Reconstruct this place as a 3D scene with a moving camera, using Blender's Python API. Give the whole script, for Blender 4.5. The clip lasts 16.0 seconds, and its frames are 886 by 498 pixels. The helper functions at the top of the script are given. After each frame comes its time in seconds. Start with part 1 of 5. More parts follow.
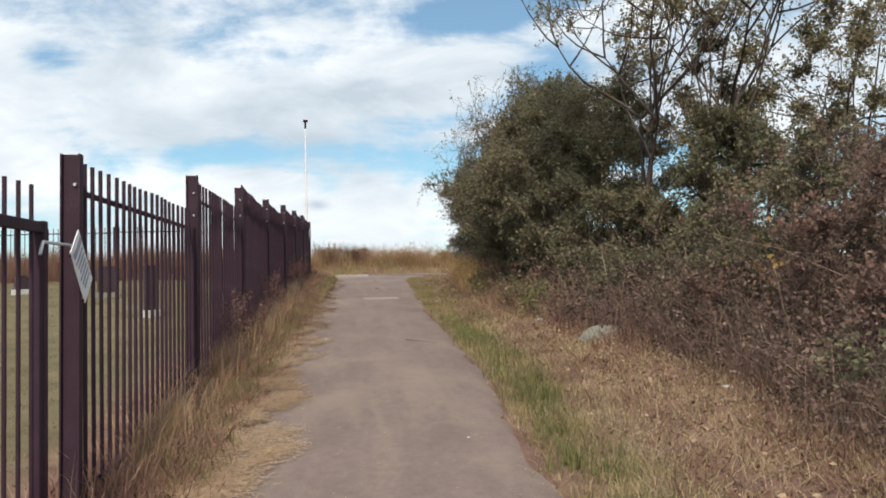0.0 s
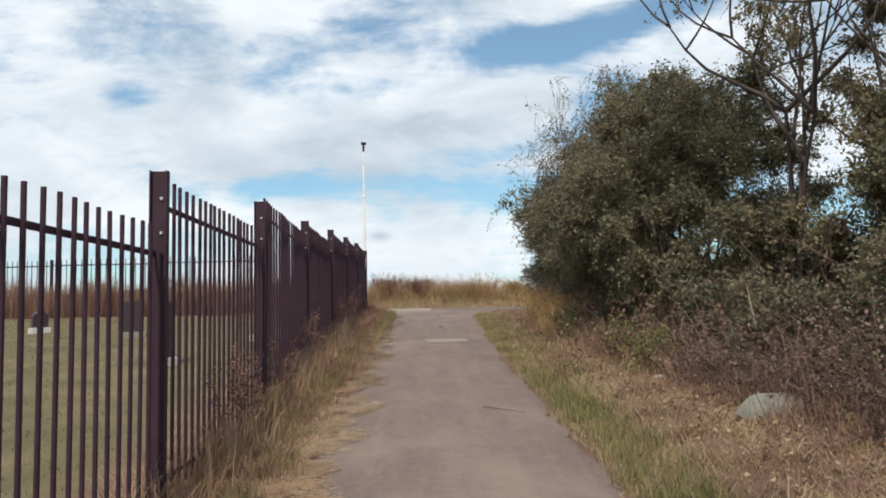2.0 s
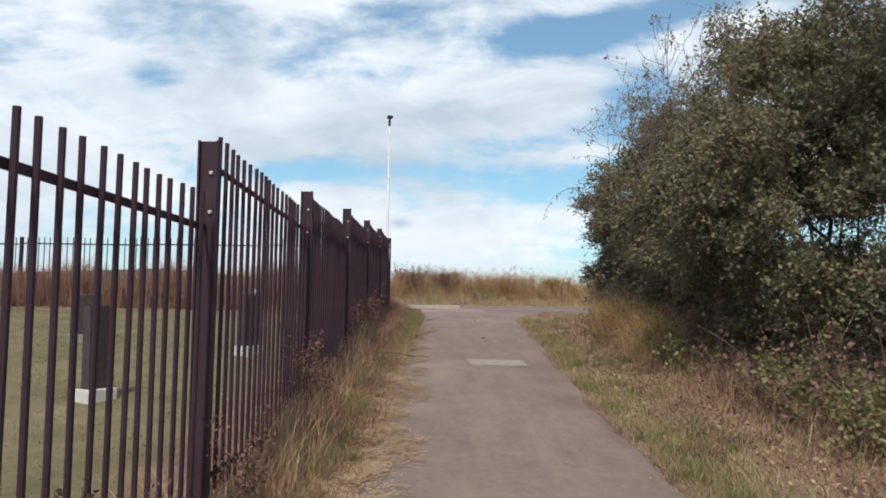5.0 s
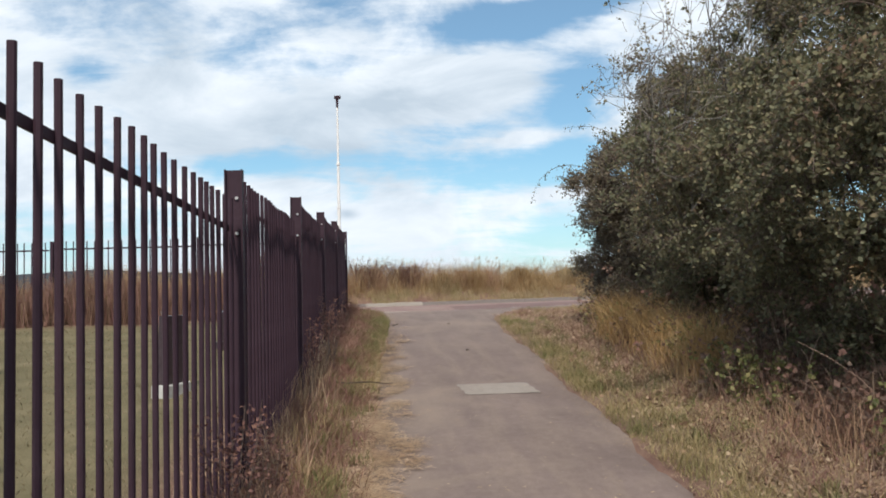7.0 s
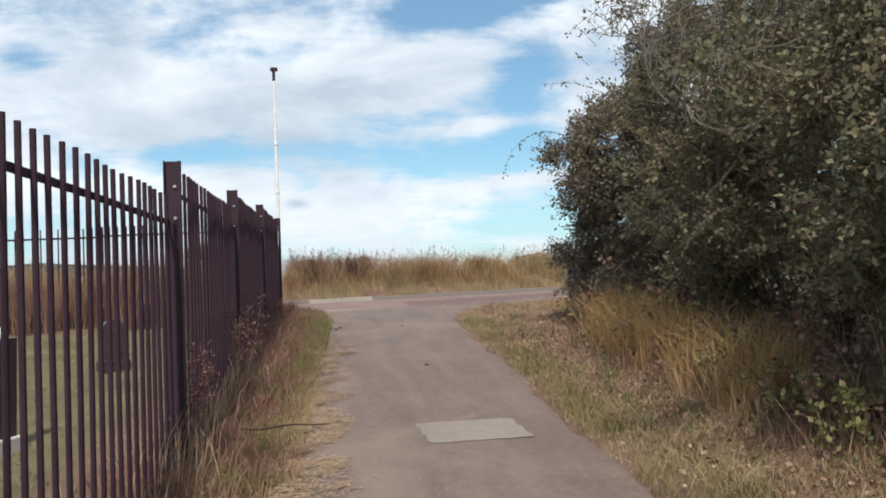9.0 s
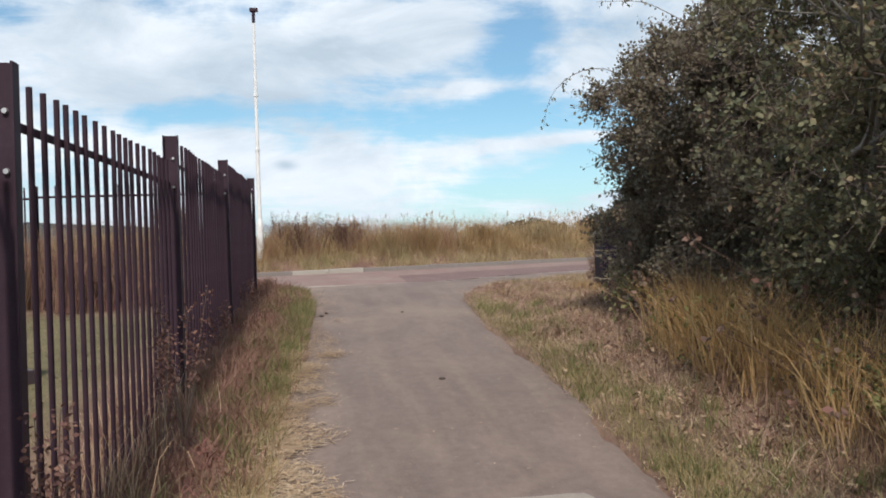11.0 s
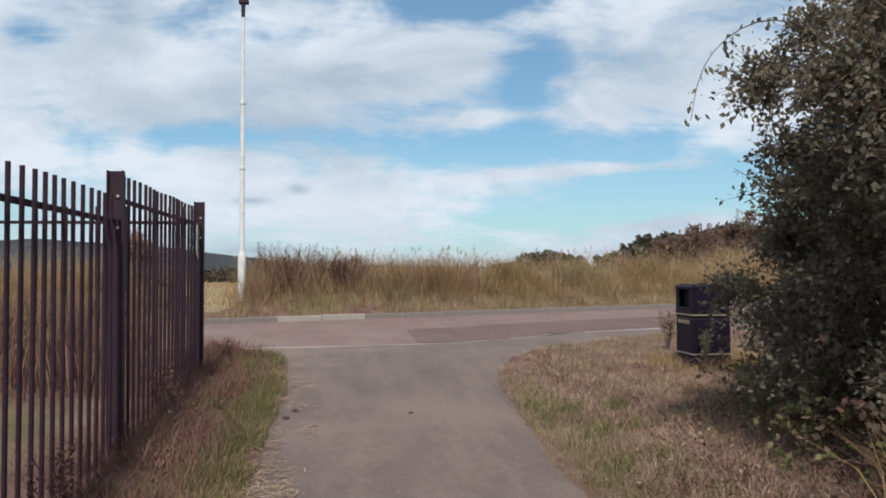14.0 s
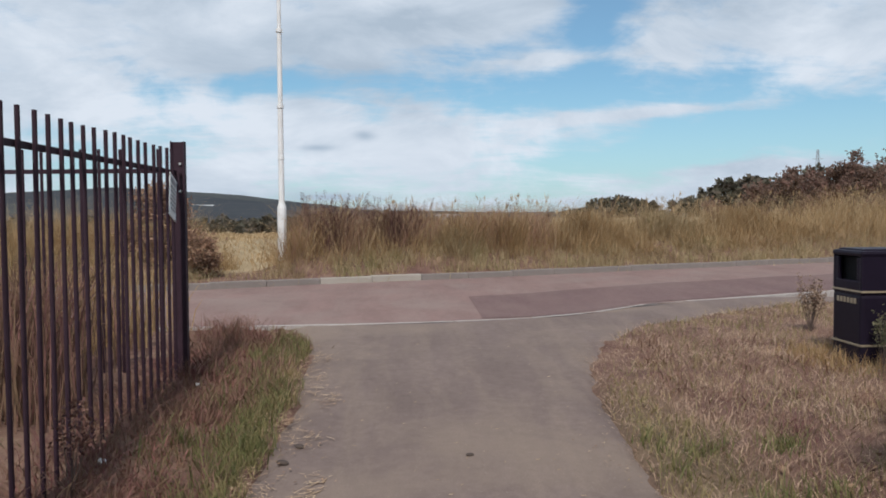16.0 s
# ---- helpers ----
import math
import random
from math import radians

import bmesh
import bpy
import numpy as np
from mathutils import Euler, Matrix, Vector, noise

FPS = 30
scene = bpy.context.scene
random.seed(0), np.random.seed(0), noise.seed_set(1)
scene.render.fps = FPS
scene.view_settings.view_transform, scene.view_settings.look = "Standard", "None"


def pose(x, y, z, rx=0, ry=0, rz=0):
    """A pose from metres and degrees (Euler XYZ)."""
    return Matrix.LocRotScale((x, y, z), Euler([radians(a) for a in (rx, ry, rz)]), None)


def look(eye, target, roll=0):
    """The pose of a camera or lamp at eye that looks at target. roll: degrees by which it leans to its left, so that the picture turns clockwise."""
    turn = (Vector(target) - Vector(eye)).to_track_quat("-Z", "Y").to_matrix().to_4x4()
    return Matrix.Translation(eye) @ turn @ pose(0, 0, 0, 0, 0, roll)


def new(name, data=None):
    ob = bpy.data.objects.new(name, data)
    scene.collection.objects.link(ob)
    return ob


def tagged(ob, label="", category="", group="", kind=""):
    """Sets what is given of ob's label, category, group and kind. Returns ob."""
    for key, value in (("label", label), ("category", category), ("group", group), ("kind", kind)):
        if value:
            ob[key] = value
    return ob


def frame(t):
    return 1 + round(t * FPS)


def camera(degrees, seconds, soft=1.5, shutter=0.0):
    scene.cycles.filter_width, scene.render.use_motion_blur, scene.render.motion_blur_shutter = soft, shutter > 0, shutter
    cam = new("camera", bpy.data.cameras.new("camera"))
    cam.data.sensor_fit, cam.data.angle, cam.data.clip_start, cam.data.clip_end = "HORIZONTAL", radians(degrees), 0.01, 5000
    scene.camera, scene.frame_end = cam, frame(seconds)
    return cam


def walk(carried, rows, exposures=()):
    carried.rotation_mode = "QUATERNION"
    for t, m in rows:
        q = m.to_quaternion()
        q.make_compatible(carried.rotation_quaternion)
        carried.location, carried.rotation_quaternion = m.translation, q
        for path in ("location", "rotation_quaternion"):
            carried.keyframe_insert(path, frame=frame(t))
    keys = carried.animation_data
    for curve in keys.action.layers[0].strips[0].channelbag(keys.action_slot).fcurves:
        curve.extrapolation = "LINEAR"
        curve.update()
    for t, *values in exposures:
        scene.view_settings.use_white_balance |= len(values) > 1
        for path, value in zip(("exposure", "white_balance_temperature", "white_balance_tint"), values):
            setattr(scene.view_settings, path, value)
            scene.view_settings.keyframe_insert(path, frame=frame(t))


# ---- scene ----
cam = camera(58.1, 16.0, soft=1.8)
# seconds, x, y, z, yaw, pitch, roll
ROWS = [
    (0, 0.259, -0.116, 1.430, -6.18, 2.32, 1.16),
    (0.5, 0.258, 0.601, 1.481, -5.97, 3.71, 1.33),
    (1, 0.317, 1.303, 1.497, -4.79, 4.83, 0.56),
    (1.5, 0.313, 1.992, 1.520, -2.19, 5.29, 1.65),
    (2, 0.285, 2.633, 1.580, -1.75, 4.60, 1.03),
    (2.5, 0.263, 3.259, 1.657, -0.87, 4.72, 1.16),
    (3, 0.207, 3.844, 1.701, 1.39, 4.14, 1.43),
    (3.5, 0.166, 4.434, 1.733, 0.71, 4.95, -0.32),
    (4, 0.098, 5.041, 1.775, -0.70, 5.01, -1.57),
    (6.5, -0.306, 8.096, 2.080, -1.29, 1.57, 1.20),
    (7, -0.361, 8.688, 2.132, -4.05, 2.95, 1.38),
    (7.5, -0.316, 9.296, 2.167, -6.73, 3.45, 2.81),
    (8, -0.277, 9.911, 2.192, -6.70, 2.79, 2.16),
    (10.5, -0.087, 12.817, 2.359, -8.78, 0.90, 2.58),
    (11, -0.144, 13.440, 2.411, -8.30, -0.62, 1.62),
    (11.5, -0.141, 14.100, 2.461, -4.78, -1.20, 3.47),
    (12, -0.161, 14.739, 2.510, -3.89, -1.67, 3.96),
    (12.5, -0.057, 15.323, 2.548, -4.66, -0.05, 2.79),
    (13, 0.010, 15.874, 2.585, -5.95, -0.36, 1.96),
    (13.5, 0.074, 16.417, 2.661, -7.44, 0.09, 2.03),
    (14, 0.168, 16.976, 2.722, -7.61, 1.38, 0.02),
    (14.5, 0.208, 17.590, 2.744, -5.77, 0.16, 1.02),
    (15, 0.280, 18.179, 2.750, -3.67, -0.39, 1.28),
    (15.5, 0.358, 18.750, 2.782, -2.12, -1.14, 1.21),
    (16, 0.434, 19.322, 2.851, -2.87, -2.51, 0.37),
]
walk(cam, [(t, pose(x, y, z, 90 + pitch, roll, yaw)) for t, x, y, z, yaw, pitch, roll in ROWS], [(0.0, 0.29, 6750, 10), (3.0, 0.16, 6600, 10), (6.5, 0.25, 6500, 10), (10.5, 0.23, 6450, 10), (12.5, 0.13, 6350, 10), (14.0, -0.06, 6280, 10), (16.0, -0.12, 6250, 11)])

# ---- world, sun ----
world = bpy.data.worlds.new("sky")
scene.world = world
world.use_nodes = True


class Nodes:
    """Short hand for building node trees."""

    def __init__(self, tree):
        self.t = tree
        tree.nodes.clear()

    def n(self, kind, out=0, ins=None, **props):
        node = self.t.nodes.new(kind)
        for k, v in props.items():
            setattr(node, k, v)
        for k, v in (ins or {}).items():
            if isinstance(v, bpy.types.NodeSocket):
                self.t.links.new(v, node.inputs[k])
            else:
                node.inputs[k].default_value = v
        return node.outputs[out] if len(node.outputs) else None

    def math(self, op, a, b=0.0, c=0.0, clamp=False):
        return self.n("ShaderNodeMath", ins={0: a, 1: b, 2: c}, operation=op, use_clamp=clamp)

    def noise(self, vec, scale, detail=4.0, rough=0.55, distort=0.0):
        return self.n("ShaderNodeTexNoise", ins={"Vector": vec, "Scale": scale, "Detail": detail, "Roughness": rough, "Distortion": distort})

    def ramp(self, fac, stops, interp="LINEAR"):
        node = self.t.nodes.new("ShaderNodeValToRGB")
        node.color_ramp.interpolation = interp
        el = node.color_ramp.elements
        while len(el) < len(stops):
            el.new(0.5)
        for e, (p, c) in zip(el, stops):
            e.position, e.color = p, (*c, 1) if len(c) == 3 else c
        self.t.links.new(fac, node.inputs[0])
        return node.outputs[0]

    def mix(self, fac, a, b, blend="MIX"):
        node = self.t.nodes.new("ShaderNodeMix")
        node.data_type, node.blend_type = "RGBA", blend
        for k, v in ((0, fac), (6, a), (7, b)):
            if isinstance(v, bpy.types.NodeSocket):
                self.t.links.new(v, node.inputs[k])
            else:
                node.inputs[k].default_value = (*v, 1) if isinstance(v, tuple) and len(v) == 3 else v
        return node.outputs[2]

    def mapped(self, vec, scale=(1, 1, 1), loc=(0, 0, 0), rot=(0, 0, 0)):
        return self.n("ShaderNodeMapping", ins={0: vec, 1: loc, 2: rot, 3: scale})


SUN_AZ, SUN_EL = radians(-171), radians(51)  # azimuth from +y, clockwise
w = Nodes(world.node_tree)
sky = w.n("ShaderNodeTexSky", sky_type="NISHITA", sun_disc=False, sun_elevation=SUN_EL, sun_rotation=SUN_AZ, air_density=1.0, dust_density=0.6, ozone_density=1.3)
coord = w.n("ShaderNodeTexCoord")
sep = w.t.nodes.new("ShaderNodeSeparateXYZ")
w.t.links.new(coord, sep.inputs[0])
up = w.math("MAXIMUM", sep.outputs[2], 0.0)
den = w.math("ADD", up, 0.20)
cx = w.math("DIVIDE", sep.outputs[0], den)
cy = w.math("DIVIDE", sep.outputs[1], den)
flat = w.n("ShaderNodeCombineXYZ", ins={0: cx, 1: cy, 2: 0.0})
ahead = w.math("MAXIMUM", sep.outputs[1], 0.05)
su = w.math("DIVIDE", sep.outputs[0], ahead)
sv = w.math("DIVIDE", sep.outputs[2], ahead)


def bank(u0, v0, ru, rv, tilt=0.0):
    """A soft oval bank of cloud, or a gap, on the sky ahead."""
    du, dv = w.math("SUBTRACT", su, u0), w.math("SUBTRACT", sv, v0)
    c, s = math.cos(radians(tilt)), math.sin(radians(tilt))
    a_ = w.math("ADD", w.math("MULTIPLY", du, c / ru), w.math("MULTIPLY", dv, s / ru))
    b_ = w.math("ADD", w.math("MULTIPLY", dv, c / rv), w.math("MULTIPLY", du, -s / rv))
    r2 = w.math("ADD", w.math("MULTIPLY", a_, a_), w.math("MULTIPLY", b_, b_))
    return w.math("EXPONENT", w.math("MULTIPLY", r2, -1.0))


bent = w.mapped(flat, (0.62, 1.0, 1.0), (3.1, 0.35, 0.0), (0, 0, radians(-12)))
puffs = w.noise(w.mapped(coord, (1.0, 1.0, 1.9), (1.7, 0.4, 0.2)), 5.5, 9.0, 0.60, 0.25)
small = w.noise(bent, 4.2, 8.0, 0.62, 0.6)
wisps = w.noise(w.mapped(flat, (0.55, 1.7, 1.0), (1.3, 4.1, 0.0), (0, 0, radians(-20))), 4.5, 8.0, 0.60, 1.4)
cover = w.math("ADD", w.math("MULTIPLY", puffs, 0.62), w.math("MULTIPLY", small, 0.26))
cover = w.math("ADD", cover, w.math("MULTIPLY", wisps, 0.12))
BANKS = ((-0.13, 0.163, 0.15, 0.022, 0, -0.22), (0.19, 0.150, 0.17, 0.026, 3, -0.16), (0.50, 0.100, 0.20, 0.042, 4, -0.20), (0.24, 0.230, 0.06, 0.065, -25, -0.20),
         (0.21, 0.355, 0.20, 0.026, 15, -0.25), (-0.07, 0.350, 0.08, 0.028, 5, -0.12), (-0.36, 0.281, 0.045, 0.018, -8, -0.24), (0.30, 0.060, 0.12, 0.020, 0, -0.10),
         (0.0, 0.095, 0.19, 0.050, 0, 0.07), (0.33, 0.128, 0.13, 0.009, 4, 0.19), (0.19, 0.192, 0.09, 0.010, 5, 0.17), (0.52, 0.235, 0.19, 0.050, 6, 0.13),
         (-0.40, 0.17, 0.30, 0.12, 0, 0.10), (0.05, 0.25, 0.20, 0.045, 10, 0.10), (0.40, 0.055, 0.12, 0.008, 5, 0.14), (-0.1, 0.45, 0.5, 0.06, 0, 0.06))
for u0, v0, ru, rv, tilt, gain in BANKS:
    cover = w.math("ADD", cover, w.math("MULTIPLY", bank(u0, v0, ru, rv, tilt), gain))
mask = w.n("ShaderNodeMapRange", ins={0: cover, 1: 0.385, 2: 0.575, 3: 0.0, 4: 1.0}, interpolation_type="SMOOTHSTEP")
shade = w.noise(w.mapped(coord, (1.0, 1.0, 2.2), (7.0, 2.0, 0.0)), 4.5, 8.0, 0.60, 0.5)
white = w.ramp(shade, [(0.30, (0.47, 0.56, 0.65)), (0.46, (0.62, 0.70, 0.78)), (0.64, (0.80, 0.86, 0.92))])
dark = w.math("ADD", bank(-0.047, 0.098, 0.013, 0.006, -5), w.math("ADD", bank(-0.105, 0.083, 0.022, 0.004), bank(-0.09, 0.022, 0.07, 0.007)), clamp=True)
mask = w.math("MAXIMUM", mask, dark)
white = w.mix(w.math("MULTIPLY", dark, 0.75), white, (0.40, 0.50, 0.60))
blue = w.mix(1.0, sky, (0.074, 0.106, 0.112), "MULTIPLY")
haze = w.n("ShaderNodeMapRange", ins={0: sep.outputs[2], 1: 0.0, 2: 0.16, 3: 0.50, 4: 0.14})
blue = w.mix(haze, blue, (0.55, 0.71, 0.85))
sky_all = w.mix(mask, blue, white)
below = w.n("ShaderNodeMapRange", ins={0: sep.outputs[2], 1: -0.02, 2: 0.0, 3: 0.0, 4: 1.0})
sky_all = w.mix(below, (0.16, 0.15, 0.11), sky_all)
bg = w.n("ShaderNodeBackground", ins={0: sky_all, 1: 1.0})
w.n("ShaderNodeOutputWorld", ins={0: bg})

sun = new("sun", bpy.data.lights.new("sun", "SUN"))
sun.data.energy, sun.data.angle, sun.data.color = 3.4, radians(4.5), (1.0, 0.93, 0.84)
sun_way = Vector((math.sin(SUN_AZ) * math.cos(SUN_EL), math.cos(SUN_AZ) * math.cos(SUN_EL), math.sin(SUN_EL)))
sun.matrix_world = look(sun_way * 60, (0, 0, 0))


# ---- materials ----
def surface(name, stops, scale=3.0, fine=40.0, rough=0.85, bump=0.2, metallic=0.0, spec=0.3, amount=0.35, space="Object"):
    """Colour from a broad noise through stops, broken up by a fine noise, with relief."""
    m = bpy.data.materials.new(name)
    m.use_nodes = True
    k = Nodes(m.node_tree)
    tc = m.node_tree.nodes.new("ShaderNodeTexCoord")
    vec = tc.outputs[space]
    a, b = k.noise(vec, scale, 5.0), k.noise(vec, fine, 6.0, 0.65)
    v = k.math("ADD", k.math("MULTIPLY", a, 1.0 - amount), k.math("MULTIPLY", b, amount))
    col = k.ramp(v, stops)
    bmp = k.n("ShaderNodeBump", ins={"Strength": bump, "Distance": 0.01, "Height": b})
    rv = k.math("ADD", k.math("MULTIPLY", b, 0.2), rough - 0.1)
    p = k.n("ShaderNodeBsdfPrincipled", ins={"Base Color": col, "Roughness": rv, "Metallic": metallic, "Specular IOR Level": spec, "Normal": bmp})
    k.n("ShaderNodeOutputMaterial", ins={0: p})
    return m


def greyed(c, amount=0.06, gain=1.0):
    """The tint of dry growth, with a little mauve grey mixed in to paint lens veil."""
    lum = 0.3 * c[0] + 0.55 * c[1] + 0.15 * c[2]
    return tuple(gain * (v * (1 - amount) + lum * k * amount) for v, k in zip(c, (1.06, 0.95, 1.10)))


def leafy(name, colours, through_light=0.25, rough=0.6, patch=0.0):
    """Each leaf, blade or straw takes its own tint; thin, so some light passes."""
    m = bpy.data.materials.new(name)
    m.use_nodes = True
    k = Nodes(m.node_tree)
    colours = [greyed(c) for c in colours]
    rnd = m.node_tree.nodes.new("ShaderNodeNewGeometry").outputs["Random Per Island"]
    tc = m.node_tree.nodes.new("ShaderNodeTexCoord").outputs["Object"]
    v = rnd
    if patch:
        zone = k.n("ShaderNodeMapRange", ins={0: k.noise(tc, 1.1, 3.0), 1: 0.3, 2: 0.7, 3: 0.0, 4: 1.0})
        v = k.math("ADD", k.math("MULTIPLY", rnd, 1 - patch), k.math("MULTIPLY", zone, patch))
    col = k.ramp(v, [(i / (len(colours) - 1), c) for i, c in enumerate(colours)])
    col = k.mix(0.5, col, k.ramp(k.noise(tc, 25.0, 3.0), [(0.3, (0.35, 0.35, 0.35)), (0.7, (0.65, 0.65, 0.65))]), "OVERLAY")
    p = k.n("ShaderNodeBsdfPrincipled", ins={"Base Color": col, "Roughness": rough, "Specular IOR Level": 0.25})
    tr = k.n("ShaderNodeBsdfTranslucent", ins={0: col})
    k.n("ShaderNodeOutputMaterial", ins={0: k.n("ShaderNodeMixShader", ins={0: through_light, 1: p, 2: tr})})
    return m


def asphalt(name, base, light, stain, crack=0.0):
    m = bpy.data.materials.new(name)
    m.use_nodes = True
    k = Nodes(m.node_tree)
    tc = m.node_tree.nodes.new("ShaderNodeTexCoord").outputs["Object"]
    broad = k.noise(k.mapped(tc, (1.0, 0.5, 1.0)), 1.9, 8.0, 0.68)
    col = k.ramp(broad, [(0.3, base), (0.7, light)])
    streak = k.n("ShaderNodeMapRange", ins={0: k.noise(k.mapped(tc, (2.2, 0.28, 1.0), (0, 0, 0), (0, 0, radians(4))), 1.6, 7.0, 0.66, 0.4), 1: 0.46, 2: 0.72, 3: 0.0, 4: 0.55})
    col = k.mix(streak, col, stain)
    scuff = k.n("ShaderNodeMapRange", ins={0: k.noise(tc, 14.0, 6.0, 0.72), 1: 0.40, 2: 0.62, 3: -0.5, 4: 0.5})
    col = k.mix(0.09, col, k.n("ShaderNodeCombineColor", ins={0: k.math("ADD", scuff, 0.5), 1: k.math("ADD", scuff, 0.5), 2: k.math("ADD", scuff, 0.5)}), "SOFT_LIGHT")
    blot = k.n("ShaderNodeMapRange", ins={0: k.noise(tc, 0.7, 4.0, 0.6, 0.5), 1: 0.5, 2: 0.68, 3: 0.0, 4: 0.6})
    col = k.mix(blot, col, stain)
    grit = k.n("ShaderNodeTexVoronoi", ins={"Vector": tc, "Scale": 120.0})
    col = k.mix(0.35, col, k.ramp(grit, [(0.0, (0.3, 0.3, 0.3)), (0.6, (0.62, 0.62, 0.62))]), "OVERLAY")
    speck = k.n("ShaderNodeMapRange", ins={0: k.noise(tc, 46.0, 2.0), 1: 0.70, 2: 0.74, 3: 0.0, 4: 0.5})
    col = k.mix(speck, col, (0.36, 0.31, 0.24))
    if crack:
        ed = k.n("ShaderNodeTexVoronoi", ins={"Vector": k.mapped(tc, (1, 0.8, 1)), "Scale": 0.55, "Randomness": 1.0}, feature="DISTANCE_TO_EDGE")
        ed = k.math("ADD", ed, k.math("MULTIPLY", k.noise(tc, 6.0, 4.0), 0.03))
        col = k.mix(k.n("ShaderNodeMapRange", ins={0: ed, 1: 0.018, 2: 0.026, 3: crack, 4: 0.0}), col, (0.05, 0.045, 0.045))
    hgt = k.math("ADD", k.math("MULTIPLY", grit, 0.6), k.math("MULTIPLY", k.noise(tc, 9.0, 5.0), 0.8))
    bmp = k.n("ShaderNodeBump", ins={"Strength": 0.35, "Distance": 0.006, "Height": hgt})
    p = k.n("ShaderNodeBsdfPrincipled", ins={"Base Color": col, "Roughness": 0.9, "Specular IOR Level": 0.2, "Normal": bmp})
    k.n("ShaderNodeOutputMaterial", ins={0: p})
    return m


def ground_material():
    m = bpy.data.materials.new("ground_soil")
    m.use_nodes = True
    k = Nodes(m.node_tree)
    tc = m.node_tree.nodes.new("ShaderNodeTexCoord").outputs["Object"]
    zone = k.n("ShaderNodeAttribute", 2, attribute_name="green")
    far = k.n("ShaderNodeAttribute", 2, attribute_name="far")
    dry = k.ramp(k.noise(tc, 2.2, 6.0, 0.65), [(0.3, (0.11, 0.060, 0.050)), (0.5, (0.18, 0.106, 0.082)), (0.72, (0.28, 0.188, 0.13))])
    lawn = k.ramp(k.noise(tc, 1.4, 6.0, 0.65), [(0.3, (0.105, 0.092, 0.050)), (0.55, (0.155, 0.130, 0.074)), (0.75, (0.21, 0.17, 0.10))])
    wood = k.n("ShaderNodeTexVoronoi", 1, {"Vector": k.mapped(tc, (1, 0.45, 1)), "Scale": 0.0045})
    # blue-grey distance haze is mixed into these far wood and field colours
    hazed_fields = k.ramp(k.noise(wood, 3.0, 2.0), [(0.40, (0.040, 0.044, 0.050)), (0.52, (0.052, 0.056, 0.060)), (0.58, (0.075, 0.080, 0.072)), (0.64, (0.26, 0.22, 0.15))])
    hazed_fields = k.mix(k.n("ShaderNodeMapRange", ins={0: k.noise(tc, 0.03, 6.0, 0.7), 1: 0.42, 2: 0.5, 3: 0.8, 4: 0.0}), hazed_fields, (0.038, 0.042, 0.050))
    col = k.mix(zone, dry, lawn)
    stubble = k.ramp(k.noise(tc, 0.8, 6.0, 0.65), [(0.3, (0.30, 0.225, 0.13)), (0.7, (0.44, 0.345, 0.215))])
    col = k.mix(k.n("ShaderNodeAttribute", 2, attribute_name="field"), col, stubble)
    fine = k.noise(tc, 60.0, 5.0, 0.7)
    col = k.mix(0.5, col, k.ramp(fine, [(0.3, (0.25, 0.25, 0.25)), (0.7, (0.75, 0.75, 0.75))]), "OVERLAY")
    col = k.mix(far, col, hazed_fields)
    bmp = k.n("ShaderNodeBump", ins={"Strength": 0.6, "Distance": 0.02, "Height": fine})
    p = k.n("ShaderNodeBsdfPrincipled", ins={"Base Color": col, "Roughness": 0.95, "Specular IOR Level": 0.1, "Normal": bmp})
    k.n("ShaderNodeOutputMaterial", ins={0: p})
    return m


M_GROUND = ground_material()
M_PATH = asphalt("path_asphalt", (0.142, 0.106, 0.093), (0.190, 0.143, 0.125), (0.235, 0.180, 0.142))
M_ROAD = asphalt("road_red_asphalt", (0.185, 0.120, 0.106), (0.25, 0.165, 0.145), (0.25, 0.19, 0.165))
M_TRENCH = asphalt("road_dark_strip", (0.135, 0.084, 0.080), (0.175, 0.112, 0.103), (0.19, 0.13, 0.115))
M_PATCH = asphalt("path_patch", (0.225, 0.192, 0.165), (0.285, 0.245, 0.212), (0.25, 0.205, 0.175))
M_KERB = surface("kerb_concrete", [(0.3, (0.17, 0.145, 0.13)), (0.6, (0.26, 0.225, 0.205))], 2.0, 60, 0.9)
M_KERB_PALE = surface("kerb_concrete_pale", [(0.3, (0.31, 0.275, 0.235)), (0.6, (0.41, 0.37, 0.32))], 2.0, 60, 0.9)
M_EDGING = surface("edging_white", [(0.35, (0.26, 0.225, 0.205)), (0.6, (0.46, 0.42, 0.39))], 3.0, 50, 0.85)
M_IRON = surface("dark_painted_steel", [(0.3, (0.029, 0.014, 0.021)), (0.55, (0.043, 0.023, 0.033)), (0.75, (0.064, 0.039, 0.052))], 4.0, 70, 0.62, 0.08, 0.0, 0.2)
M_BOLT = surface("galvanised_bolt", [(0.3, (0.4, 0.4, 0.4)), (0.7, (0.6, 0.6, 0.6))], 8, 80, 0.5, 0.05, 0.6)
M_WHITE = surface("white_sign_face", [(0.3, (0.58, 0.58, 0.58)), (0.6, (0.74, 0.74, 0.73))], 4, 40, 0.5, 0.05)
M_INK = surface("faded_print", [(0.3, (0.22, 0.22, 0.24)), (0.7, (0.36, 0.36, 0.38))], 6, 40, 0.6, 0.02)
M_LAMP = surface("white_lamp_paint", [(0.3, (0.62, 0.61, 0.58)), (0.55, (0.78, 0.77, 0.75)), (0.8, (0.82, 0.81, 0.8))], 2.5, 30, 0.5, 0.06)
